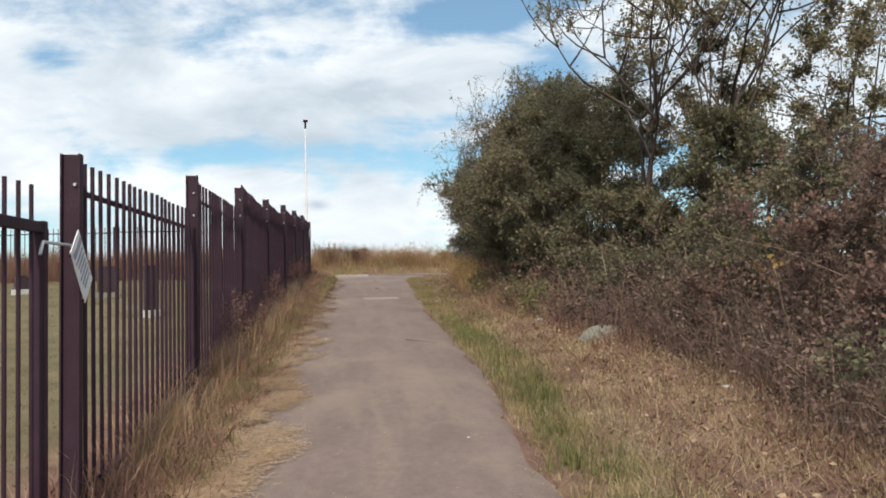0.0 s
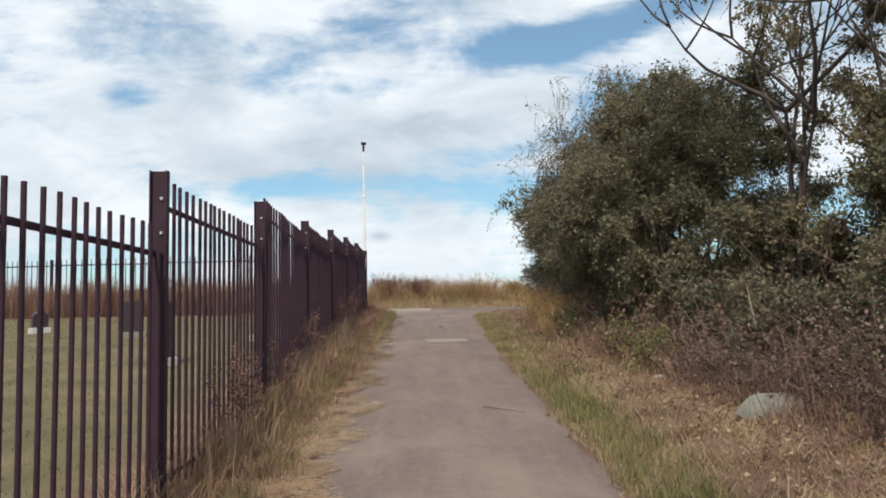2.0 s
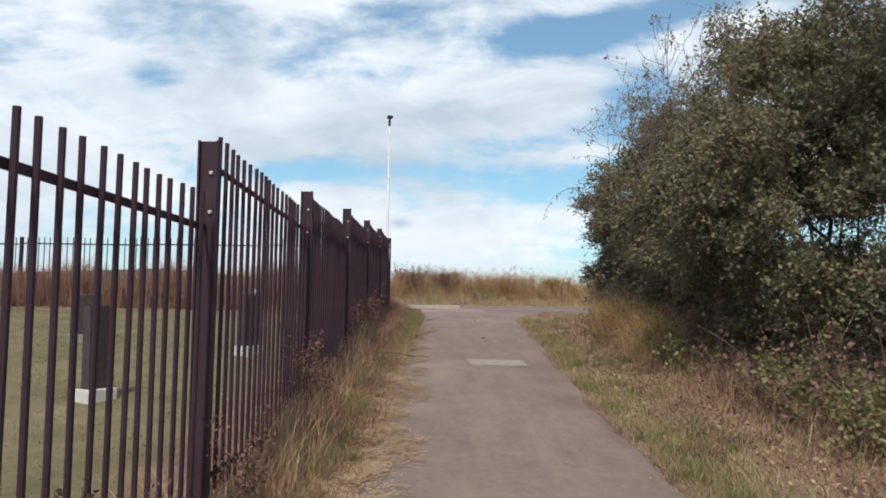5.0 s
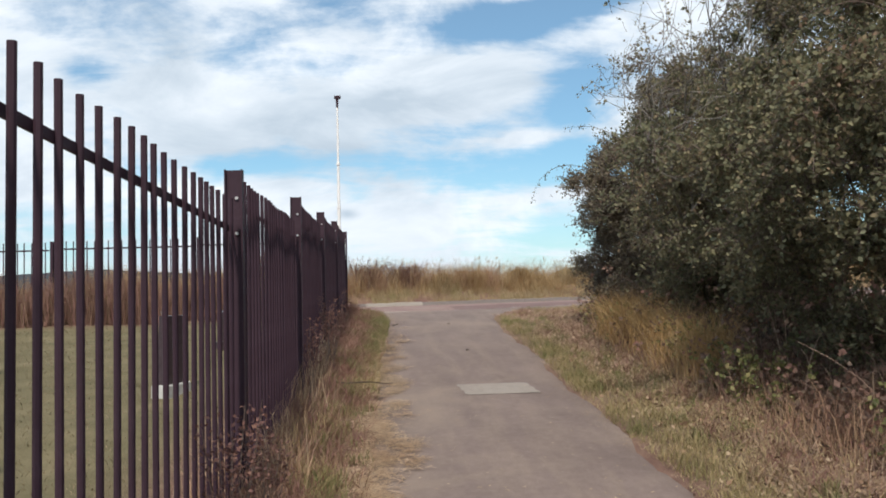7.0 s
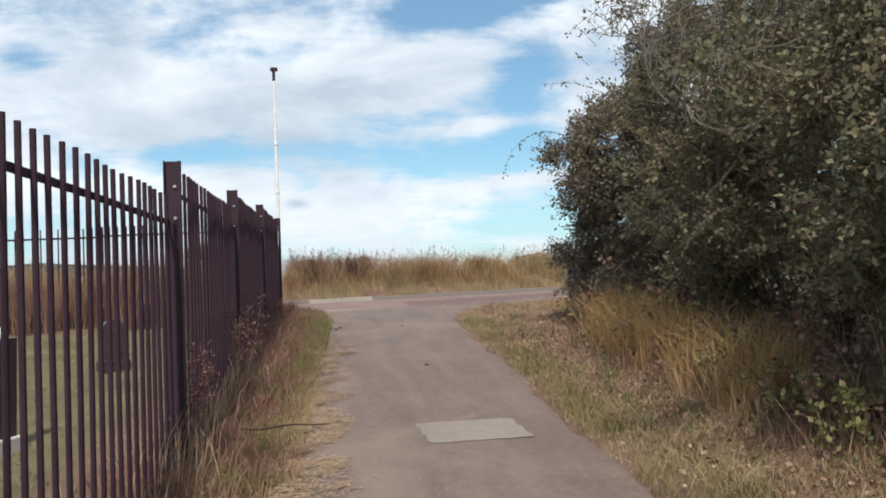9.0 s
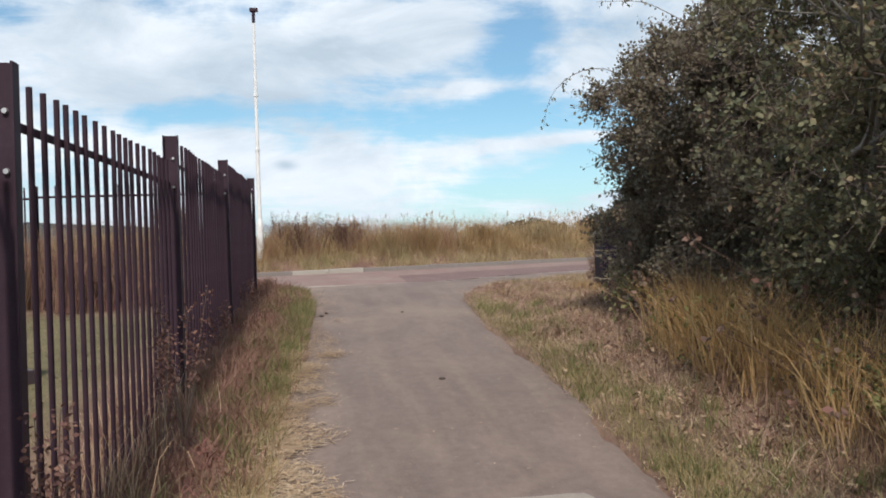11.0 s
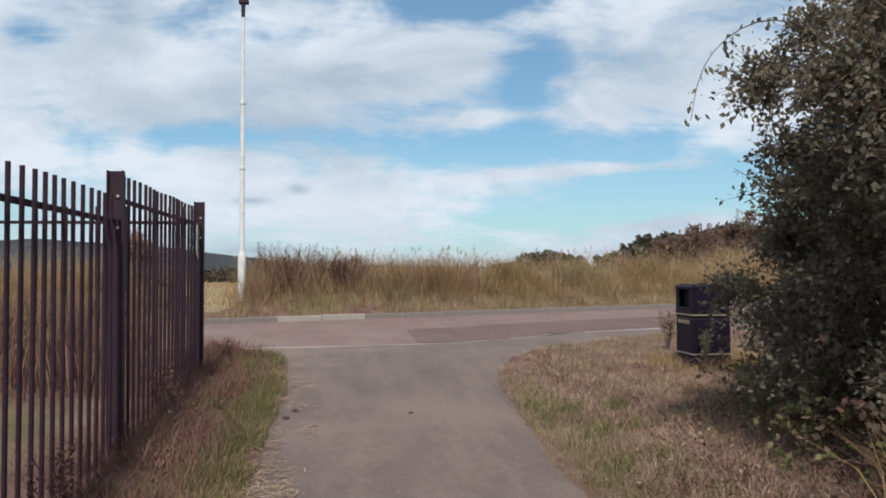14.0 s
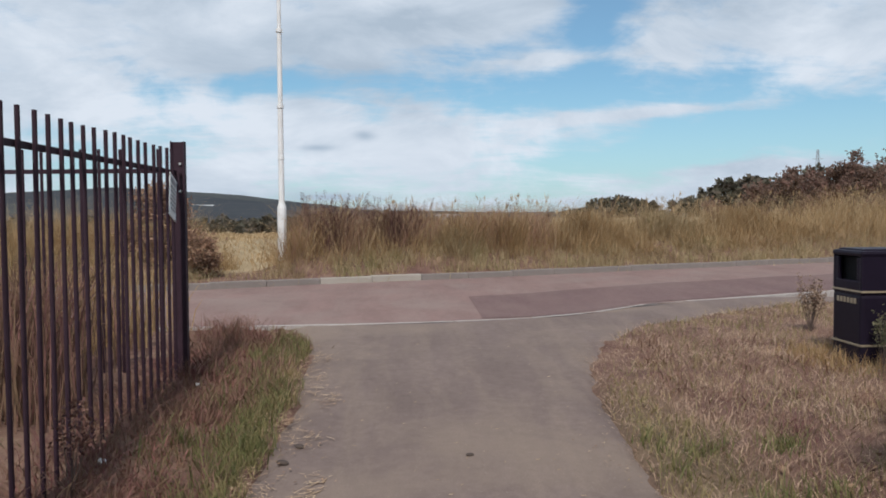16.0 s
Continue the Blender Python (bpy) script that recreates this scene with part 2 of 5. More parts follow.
M_BLACK = surface("black_plastic", [(0.3, (0.009, 0.006, 0.013)), (0.6, (0.015, 0.010, 0.022)), (0.8, (0.034, 0.027, 0.040))], 3.0, 45, 0.5, 0.08, 0.0, 0.2)
M_HOLE_SHADE = surface("bin_inside_shade", [(0.3, (0.004, 0.004, 0.004)), (0.7, (0.008, 0.008, 0.008))], 5, 40, 0.8)
M_GOLD = surface("faded_gold_band", [(0.3, (0.30, 0.24, 0.16)), (0.7, (0.45, 0.38, 0.28))], 9, 60, 0.5, 0.05, 0.2)
M_GRANITE = surface("dark_granite", [(0.3, (0.035, 0.024, 0.028)), (0.7, (0.075, 0.055, 0.06))], 20, 120, 0.35, 0.03)
M_STONE = surface("pale_stone", [(0.3, (0.17, 0.165, 0.135)), (0.55, (0.23, 0.222, 0.185)), (0.75, (0.29, 0.275, 0.24))], 3.5, 45, 0.9, 0.5)
M_MARBLE = surface("white_marble", [(0.3, (0.42, 0.41, 0.38)), (0.7, (0.58, 0.57, 0.54))], 6, 60, 0.6, 0.1)
M_BARK = surface("grey_brown_bark", [(0.3, (0.05, 0.036, 0.032)), (0.6, (0.095, 0.072, 0.06)), (0.8, (0.15, 0.12, 0.10))], 5, 50, 0.9, 0.7)
M_GREYBARK = surface("weathered_grey_bark", [(0.3, (0.13, 0.115, 0.10)), (0.6, (0.21, 0.19, 0.165)), (0.8, (0.28, 0.25, 0.22))], 6, 60, 0.9, 0.6)
M_DEADWOOD = surface("bleached_stick", [(0.3, (0.34, 0.28, 0.20)), (0.7, (0.52, 0.44, 0.33))], 6, 60, 0.85, 0.3)
M_LEAF = leafy("hawthorn_leaf", [(0.064, 0.068, 0.044), (0.112, 0.114, 0.064), (0.165, 0.162, 0.088), (0.245, 0.215, 0.112), (0.300, 0.160, 0.115)], 0.30, 0.62, patch=0.4)
M_LEAF_BROWN = leafy("dying_leaf", [(0.095, 0.078, 0.056), (0.155, 0.108, 0.078), (0.215, 0.132, 0.098), (0.265, 0.150, 0.114), (0.310, 0.150, 0.115)], 0.38, patch=0.35)
M_LEAF_TREE = leafy("tree_leaf", [(0.100, 0.102, 0.052), (0.165, 0.155, 0.076), (0.230, 0.205, 0.105), (0.300, 0.245, 0.138), (0.320, 0.190, 0.140)], 0.38, patch=0.4)
M_TWIG = leafy("twig", [(0.081, 0.057, 0.051), (0.135, 0.095, 0.078), (0.203, 0.149, 0.115)], 0.0, 0.85)
M_BRAMBLE = leafy("dead_bramble", [(0.078, 0.048, 0.050), (0.122, 0.072, 0.066), (0.115, 0.094, 0.058), (0.165, 0.100, 0.084), (0.290, 0.190, 0.140), (0.110, 0.062, 0.062)], 0.05, 0.85, patch=0.4)
M_DRYGRASS = leafy("dry_grass", [(0.255, 0.145, 0.062), (0.350, 0.220, 0.098), (0.435, 0.295, 0.140), (0.490, 0.360, 0.190)], 0.25, 0.75, patch=0.4)
M_STRAW = leafy("cut_straw", [(0.28, 0.18, 0.085), (0.38, 0.26, 0.125), (0.47, 0.34, 0.18), (0.54, 0.41, 0.24)], 0.1, 0.8)
M_GREEN = leafy("verge_grass", [(0.145, 0.138, 0.055), (0.215, 0.190, 0.075), (0.300, 0.242, 0.110), (0.400, 0.300, 0.150), (0.468, 0.345, 0.190)], 0.3, 0.65, patch=0.55)
M_LAWN = leafy("lawn_grass", [(0.135, 0.112, 0.058), (0.190, 0.152, 0.082), (0.250, 0.192, 0.112), (0.320, 0.240, 0.150)], 0.3, 0.65, patch=0.4)
M_THATCH = leafy("brown_thatch", [(0.245, 0.155, 0.105), (0.340, 0.225, 0.155), (0.440, 0.300, 0.205), (0.520, 0.380, 0.260), (0.270, 0.225, 0.110)], 0.15, 0.85, patch=0.5)
M_TUFT = leafy("fresh_grass", [(0.105, 0.120, 0.042), (0.165, 0.175, 0.058), (0.225, 0.218, 0.078), (0.310, 0.258, 0.115)], 0.35, 0.6)
M_DEADLEAF = leafy("dead_leaf", [(0.121, 0.068, 0.047), (0.216, 0.121, 0.074), (0.338, 0.216, 0.128), (0.459, 0.338, 0.216)], 0.1, 0.85)
M_CUT = leafy("orange_cut_straw", [(0.270, 0.160, 0.090), (0.420, 0.275, 0.160), (0.520, 0.370, 0.225), (0.590, 0.455, 0.310)], 0.1, 0.85, patch=0.4)
M_CANE = leafy("pale_cane", [(0.16, 0.10, 0.07), (0.27, 0.18, 0.12), (0.38, 0.28, 0.19)], 0.0, 0.85)
M_MAUVE = leafy("mauve_weed", [(0.150, 0.066, 0.062), (0.215, 0.098, 0.084), (0.190, 0.122, 0.070), (0.270, 0.140, 0.110), (0.340, 0.205, 0.140)], 0.15, 0.85, patch=0.5)
M_REDWEED = leafy("red_weed", [(0.170, 0.060, 0.058), (0.250, 0.090, 0.084), (0.210, 0.130, 0.076), (0.310, 0.130, 0.112), (0.385, 0.215, 0.160)], 0.15, 0.85, patch=0.5)
M_GOLDGRASS = leafy("golden_grass", [(0.34, 0.185, 0.065), (0.45, 0.27, 0.10), (0.53, 0.36, 0.16), (0.58, 0.43, 0.23)], 0.3, 0.75, patch=0.4)
M_SLOE = leafy("blackthorn_leaf", [(0.088, 0.078, 0.060), (0.142, 0.118, 0.088), (0.182, 0.148, 0.108), (0.200, 0.182, 0.104), (0.260, 0.150, 0.116)], 0.25, patch=0.35)
M_VERGE = leafy("yellowing_verge", [(0.165, 0.110, 0.064), (0.265, 0.184, 0.098), (0.365, 0.268, 0.138), (0.455, 0.355, 0.195), (0.250, 0.215, 0.084), (0.195, 0.190, 0.068)], 0.2, 0.85, patch=0.6)
M_RUST = leafy("rust_seed", [(0.100, 0.050, 0.044), (0.150, 0.074, 0.060), (0.220, 0.115, 0.080)], 0.1, 0.85)
M_WEED = leafy("brown_weed", [(0.220, 0.115, 0.085), (0.330, 0.190, 0.125), (0.440, 0.280, 0.170), (0.540, 0.370, 0.225)], 0.28, 0.85, patch=0.5)
M_FARTREE = leafy("far_tree_leaf", [(0.066, 0.068, 0.046), (0.092, 0.088, 0.060), (0.122, 0.102, 0.074), (0.160, 0.120, 0.094)], 0.15, 0.8, patch=0.5)
M_LITTER = surface("litter_white", [(0.3, (0.55, 0.55, 0.55)), (0.7, (0.75, 0.75, 0.73))], 9, 60, 0.6)
M_WALLFAR = surface("pale_far_wall", [(0.3, (0.55, 0.55, 0.55)), (0.7, (0.7, 0.7, 0.7))], 0.1, 2, 0.7)
M_YELLOW = leafy("yellow_leaf", [(0.45, 0.28, 0.05), (0.55, 0.36, 0.08), (0.50, 0.22, 0.05)], 0.3)


# ---- mesh helpers ----
rng = np.random.default_rng(7)


def part(name, bm, material, parent=None, label=""):
    """Link a bmesh as one mesh object, under a thing or a part if one is given."""
    me = bpy.data.meshes.new(name)
    bm.to_mesh(me)
    bm.free()
    me.materials.append(material)
    ob = new(name, me)
    ob.parent = parent
    if label:
        tagged(ob, label)
    return ob


def share(name, me, m, parent, label=""):
    """One more object on a mesh that is already there."""
    ob = new(name, me)
    ob.parent = parent
    ob.matrix_local = m
    if label:
        tagged(ob, label)
    return ob


def thing(name, m, label, category, group="", kind=""):
    e = new(name)
    e.empty_display_size = 0.1
    e.matrix_world = m
    return tagged(e, label, category, group, kind)


def box(bm, cx, cy, cz, sx, sy, sz, bevel=0.0, rot=None):
    g = bmesh.ops.create_cube(bm, size=1.0)["verts"]
    m = Matrix.LocRotScale((cx, cy, cz), rot, (sx, sy, sz))
    bmesh.ops.transform(bm, matrix=m, verts=g)
    if bevel:
        bmesh.ops.bevel(bm, geom=list({e for v in g for e in v.link_edges}), offset=bevel, segments=2, affect="EDGES", profile=0.6)
    return bm


def tube(bm, a, b, r0, r1, n=10):
    a, b = Vector(a), Vector(b)
    q = (b - a).to_track_quat("Z", "Y")
    bmesh.ops.create_cone(bm, cap_ends=True, segments=n, radius1=r0, radius2=r1, depth=(b - a).length,
                          matrix=Matrix.LocRotScale((a + b) / 2, q, None))
    return bm


def raw_mesh(name, verts, faces, material):
    """Mesh from numpy arrays; faces all have the same number of corners."""
    me = bpy.data.meshes.new(name)
    n, c = faces.shape
    me.vertices.add(len(verts))
    me.vertices.foreach_set("co", np.ascontiguousarray(verts, dtype=np.float32).ravel())
    me.loops.add(n * c)
    me.loops.foreach_set("vertex_index", np.ascontiguousarray(faces, dtype=np.int32).ravel())
    me.polygons.add(n)
    me.polygons.foreach_set("loop_start", np.arange(0, n * c, c, dtype=np.int32))
    me.polygons.foreach_set("loop_total", np.full(n, c, dtype=np.int32))
    me.update(calc_edges=True)
    me.materials.append(material)
    return me


def raw_part(name, verts, faces, material, parent=None, label=""):
    ob = new(name, raw_mesh(name, verts, faces, material))
    ob.parent = parent
    if label:
        tagged(ob, label)
    return ob


def unit(v):
    return v / np.maximum(np.linalg.norm(v, axis=1, keepdims=True), 1e-9)


def leaf_arrays(centre, axis, length, width):
    """A folded diamond for each leaf."""
    n = len(centre)
    side = unit(np.cross(axis, rng.normal(size=(n, 3))))
    up = np.cross(axis, side)
    l, wd = length[:, None], width[:, None]
    v = np.stack([centre, centre + axis * l * 0.45 + side * wd * 0.5 + up * wd * 0.12, centre + axis * l, centre + axis * l * 0.45 - side * wd * 0.5 + up * wd * 0.12], 1)
    f = np.arange(n * 4).reshape(n, 4)
    return v.reshape(-1, 3), f


def blade_arrays(base, height, lean, width):
    """A bent blade for each root: a quad below and a tip."""
    n = len(base)
    a = rng.uniform(0, 2 * np.pi, n)
    side = np.stack([np.cos(a), np.sin(a), np.zeros(n)], 1) * width[:, None] * 0.5
    h = height[:, None]
    mid = base + lean * h * 0.35 + np.array([0, 0, 1.0]) * h * 0.6
    tip = base + lean * h + np.array([0, 0, 1.0]) * h * 0.95
    v = np.stack([base - side, base + side, mid + side * 0.7, mid - side * 0.7, tip], 1).reshape(-1, 3)
    o = np.arange(n)[:, None] * 5
    tri = np.concatenate([o + [[0, 1, 2]], o + [[0, 2, 3]], o + [[3, 2, 4]]], 0)
    return v, tri


def stem_arrays(lines, radius):
    """Three-sided tapering tubes along polylines of shape (n, k, 3)."""
    n, k, _ = lines.shape
    t = unit(lines[:, -1] - lines[:, 0])
    s = unit(np.cross(t, rng.normal(size=(n, 3))))
    u = np.cross(t, s)
    taper = np.linspace(1, 0.35, k)[None, :, None]
    rings = []
    for j in range(3):
        c, d = math.cos(2.094 * j), math.sin(2.094 * j)
        rings.append(lines + (s * c + u * d)[:, None, :] * radius[:, None, None] * taper)
    v = np.stack(rings, 2)  # n, k, 3, 3
    idx = np.arange(n * k * 3).reshape(n, k, 3)
    fs = [np.stack([idx[:, :-1, j], idx[:, :-1, (j + 1) % 3], idx[:, 1:, (j + 1) % 3], idx[:, 1:, j]], -1).reshape(-1, 4) for j in range(3)]
    return v.reshape(-1, 3), np.concatenate(fs)


def join_arrays(pairs):
    vs, fs, o = [], [], 0
    for v, f in pairs:
        vs.append(v)
        fs.append(f + o)
        o += len(v)
    return np.concatenate(vs), np.concatenate(fs)


# ---- the lie of the land ----
GY = (-40, -12, 0, 5.5, 9.1, 11, 15, 17.5, 19.8, 23.7, 26, 28, 33, 40)
GZ = (-2.9, -0.9, -0.06, 0.31, 0.55, 0.66, 0.96, 1.09, 1.26, 1.47, 1.56, 1.61, 1.66, 1.70)
NEAR_X, NEAR_Y = (-60, -1.9, 0.56, 2.26, 3.0, 3.65, 5.9, 14, 60), (28.0, 28.13, 28.23, 28.57, 29.1, 29.68, 30.6, 33.8, 46)
KERB_X, KERB_Y = (-60, -8, -3.1, -1.0, 0.67, 2.4, 4.85, 10.2, 60), (31.0, 31.0, 32.1, 32.95, 33.5, 34.1, 35.1, 37.1, 52)
PATH_Y = (-14, 0, 5, 8, 11, 15, 20, 23, 25, 26, 27, 28, 28.8, 29.4, 30.4)
PATH_R = (1.30, 1.32, 1.42, 1.58, 1.58, 1.55, 1.70, 1.72, 1.90, 2.05, 2.45, 3.15, 4.3, 5.4, 7.2)
PATH_L = (-0.62, -0.60, -0.58, -0.56, -0.54, -0.52, -0.46, -0.38, -0.36, -0.44, -0.47, -0.8, -1.2, -1.2, -1.2)


def smooth(a, b, x):
    t = np.clip((np.asarray(x, float) - a) / (b - a), 0, 1)
    return t * t * (3 - 2 * t)


def wobble(x, y, s=1.0):
    return (np.sin(x * 1.7 * s + 0.6 * np.sin(y * 1.3 * s)) + np.sin(y * 2.3 * s + 1.7 + np.sin(x * 2.1 * s))) * 0.5


def bare_height(x, y):
    """Height of the land without the hollow in which the path and the road lie."""
    x, y = np.asarray(x, float), np.asarray(y, float)
    z = np.interp(y, GY, GZ)
    near, kerb = np.interp(x, NEAR_X, NEAR_Y), np.interp(x, KERB_X, KERB_Y)
    this_side = 1 - smooth(-1.2, -0.2, y - near)
    left = smooth(-0.55, -1.15, x) * (-0.03 + 0.17 * smooth(4, 20, y))
    z = z + left * this_side
    right = (smooth(1.9, 4.2, x) * 0.26 + smooth(4, 9, x) * 0.3) * (1 - 0.95 * smooth(21.5, 25.5, y))
    z = z + right * this_side
    rough = smooth(-0.7, -1.0, x) + smooth(1.8, 2.4, x)
    z = z + 0.025 * wobble(x, y, 1.6) * rough * this_side
    over = y - kerb
    bank = 0.10 * smooth(0.05, 0.2, over) + 0.42 * smooth(0.3, 1.7, over) + 0.03 * wobble(x, y, 1.2) * smooth(0.5, 2, over)
    bank += 0.5 * smooth(5, 16, x) * smooth(0.5, 4, over)
    bank -= 0.40 * np.exp(-((x + 2.7) / 0.95) ** 4) * smooth(0.3, 1.7, over)
    z = z + bank
    d = np.hypot(x, y)
    z = z - 26 * smooth(24, 330, over) * smooth(20, 200, over) - 0.25 * smooth(6, 22, over)
    far = smooth(500, 2600, d)
    az = np.degrees(np.arctan2(x, y))
    ridge = 70 * np.exp(-((az + 17) / 12.0) ** 2) + 50 * np.exp(-((az + 42) / 18.0) ** 2) + 18 * np.exp(-((az - 40) / 25.0) ** 2)
    ridge *= 1 + 0.05 * np.sin(az * 0.9) + 0.03 * np.sin(az * 2.3 + 1)
    z = z + far * (ridge + 27 + 2.0 * np.sin(az * 0.55))
    return z


def land(x, y):
    """The ground sheet: it dips under the path and the road."""
    x, y = np.asarray(x, float), np.asarray(y, float)
    z = bare_height(x, y)
    l, r = np.interp(y, PATH_Y, PATH_L), np.interp(y, PATH_Y, PATH_R)
    near, kerb = np.interp(x, NEAR_X, NEAR_Y), np.interp(x, KERB_X, KERB_Y)
    on_path = (x > l + 0.06) & (x < r - 0.06) & (y < near + 0.1)
    on_road = (y > near - 0.05) & (y < kerb + 0.10) & (np.abs(x) < 70)
    return np.where(on_path | on_road, z - 0.07, z)


def graded(parts):
    return np.unique(np.concatenate([np.arange(a, b, s) for a, b, s in parts]).round(4))


gx = graded([(-3000, -300, 180), (-300, -40, 14), (-40, -8, 1.0), (-8, -2, 0.3), (-2, 5, 0.1), (5, 12, 0.35), (12, 60, 2.0), (60, 300, 16), (300, 3000, 180)])
gy = graded([(-300, -20, 20), (-20, 0, 0.8), (0, 27, 0.14), (27, 40, 0.16), (40, 70, 1.0), (70, 400, 12), (400, 3800, 90)])
X, Y = np.meshgrid(gx, gy)
Z = land(X, Y)
nx, ny = len(gx), len(gy)
idx = np.arange(nx * ny).reshape(ny, nx)
faces = np.stack([idx[:-1, :-1], idx[:-1, 1:], idx[1:, 1:], idx[1:, :-1]], -1).reshape(-1, 4)
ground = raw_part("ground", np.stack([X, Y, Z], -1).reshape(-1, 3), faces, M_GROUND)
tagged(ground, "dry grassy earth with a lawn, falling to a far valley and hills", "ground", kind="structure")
green = smooth(-1.5, -2.2, X) * (1 - smooth(23.2, 24.3, Y)) * (1 - smooth(60, 90, np.hypot(X, Y)))
green = np.maximum(green, 0.55 * np.exp(-((X - 2.0) / 0.35) ** 2) * (1 - smooth(24, 26, Y)))
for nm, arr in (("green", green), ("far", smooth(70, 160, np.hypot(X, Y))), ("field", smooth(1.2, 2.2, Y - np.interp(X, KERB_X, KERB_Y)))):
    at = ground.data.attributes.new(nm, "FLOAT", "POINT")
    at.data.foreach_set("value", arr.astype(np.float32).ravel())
ground.data.polygons.foreach_set("use_smooth", np.ones(len(faces), dtype=bool))

# ---- path and road ----
ys = np.arange(-14, 30.35, 0.12)
cols = np.linspace(0, 1, 17)
L = np.interp(ys, PATH_Y, PATH_L) + 0.035 * np.sin(ys * 2.1) + 0.025 * np.sin(ys * 5.3 + 1) + rng.normal(0, 0.018, len(ys))
R = np.interp(ys, PATH_Y, PATH_R) + 0.04 * np.sin(ys * 1.6 + 2) + 0.03 * np.sin(ys * 4.7) + rng.normal(0, 0.022, len(ys))
PX = L[:, None] + (R - L)[:, None] * cols[None]
PY = np.minimum(np.repeat(ys[:, None], 17, 1), np.interp(PX, NEAR_X, NEAR_Y) - 0.03)
PZ = np.interp(PY, GY, GZ) + 0.012 + 0.012 * (1 - (2 * cols[None] - 1) ** 2) - 0.05 * (np.abs(2 * cols[None] - 1) > 0.99) + 0.004 * wobble(PX, PY, 2)
idx = np.arange(PX.size).reshape(PX.shape)
pf = np.stack([idx[:-1, :-1], idx[:-1, 1:], idx[1:, 1:], idx[1:, :-1]], -1).reshape(-1, 4)
tagged(raw_part("path", np.stack([PX, PY, PZ], -1).reshape(-1, 3), pf, M_PATH), "worn grey asphalt footpath with crumbled edges, climbing", "path", kind="structure")


def strip(name, xs, y0, y1, lift, material, label, category, rows=9):
    """A strip of surfacing between two lines across the land."""
    s = np.linspace(0, 1, rows)
    A, B = y0(xs), y1(xs)
    SX = np.repeat(xs[:, None], rows, 1)
    SY = A[:, None] + (B - A)[:, None] * s[None]
    SZ = np.interp(SY, GY, GZ) + lift + 0.03 * (1 - (2 * (SY - np.interp(SX, NEAR_X, NEAR_Y)) / (np.interp(SX, KERB_X, KERB_Y) - np.interp(SX, NEAR_X, NEAR_Y)) - 1) ** 2)
    i = np.arange(SX.size).reshape(SX.shape)
    f = np.stack([i[:-1, :-1], i[1:, :-1], i[1:, 1:], i[:-1, 1:]], -1).reshape(-1, 4)
    return tagged(raw_part(name, np.stack([SX, SY, SZ], -1).reshape(-1, 3), f, material), label, category, kind="structure")


near_y = lambda q: np.interp(q, NEAR_X, NEAR_Y)
kerb_y = lambda q: np.interp(q, KERB_X, KERB_Y)
xs_road = np.concatenate([np.arange(-60, -8, 2.0), np.arange(-8, 14, 0.25), np.arange(14, 60, 2.0)])
strip("road", xs_road, near_y, lambda q: kerb_y(q) + 0.02, 0.010, M_ROAD, "road of faded red asphalt", "road")
xs_t = np.arange(1.35, 16, 0.25)
strip("road_trench_strip", xs_t, lambda q: near_y(q) + 0.16, lambda q: near_y(q) + 0.42 * (kerb_y(q) - near_y(q)) + 0.05 * np.sin(q * 3), 0.015, M_TRENCH, "darker resurfaced strip along the red road", "road patch", 5)

bm = bmesh.new()
for v in bmesh.ops.create_grid(bm, x_segments=8, y_segments=8, size=0.5)["verts"]:
    e = 0.012 * math.sin(v.co.x * 29 + v.co.y * 17)
    px_, py_ = 0.775 + v.co.x * 0.75 - 0.05 * v.co.y + e, 17.03 + v.co.y * 0.62 + e * 0.7
    v.co = (px_, py_, float(np.interp(py_, GY, GZ)) + 0.029)
tagged(part("path_patch", bm, M_PATCH), "pale square concrete repair in the footpath", "path patch", kind="structure")

# white-edged concrete edging between path and road
edging = thing("road_edging", Matrix(), "row of pale flush concrete edging along the road", "edging", kind="structure")
bm = box(bmesh.new(), 0, 0, -0.05, 0.907, 0.07, 0.10, 0.004)
edge_mesh = part("edging_stone", bm, M_EDGING, edging)
q = -9.0
first = True
while q < 13.5:
    q2 = q + 0.91 / math.hypot(1, float(near_y(q + 0.4) - near_y(q)) / 0.4)
    yaw = math.degrees(math.atan2(float(near_y(q2) - near_y(q)), q2 - q))
    mx, my = (q + q2) / 2, float(near_y(q) + near_y(q2)) / 2
    m = pose(mx, my, float(np.interp(my, GY, GZ)) + 0.022, 0, 0, yaw)
    if first:
        edge_mesh.matrix_local, first = m, False
    else:
        share("edging_stone", edge_mesh.data, m, edging)
    q = q2

# kerb on the far side, in single stones
kerb = thing("kerb", Matrix(), "raised concrete kerb stones, two of them newer and paler", "kerb", kind="structure")


def kerb_stone(material):
    b = box(bmesh.new(), 0, 0.065, -0.05, 0.908, 0.125, 0.26, 0.012)
    ob = part("kerb_stone", b, material, kerb)
    return ob


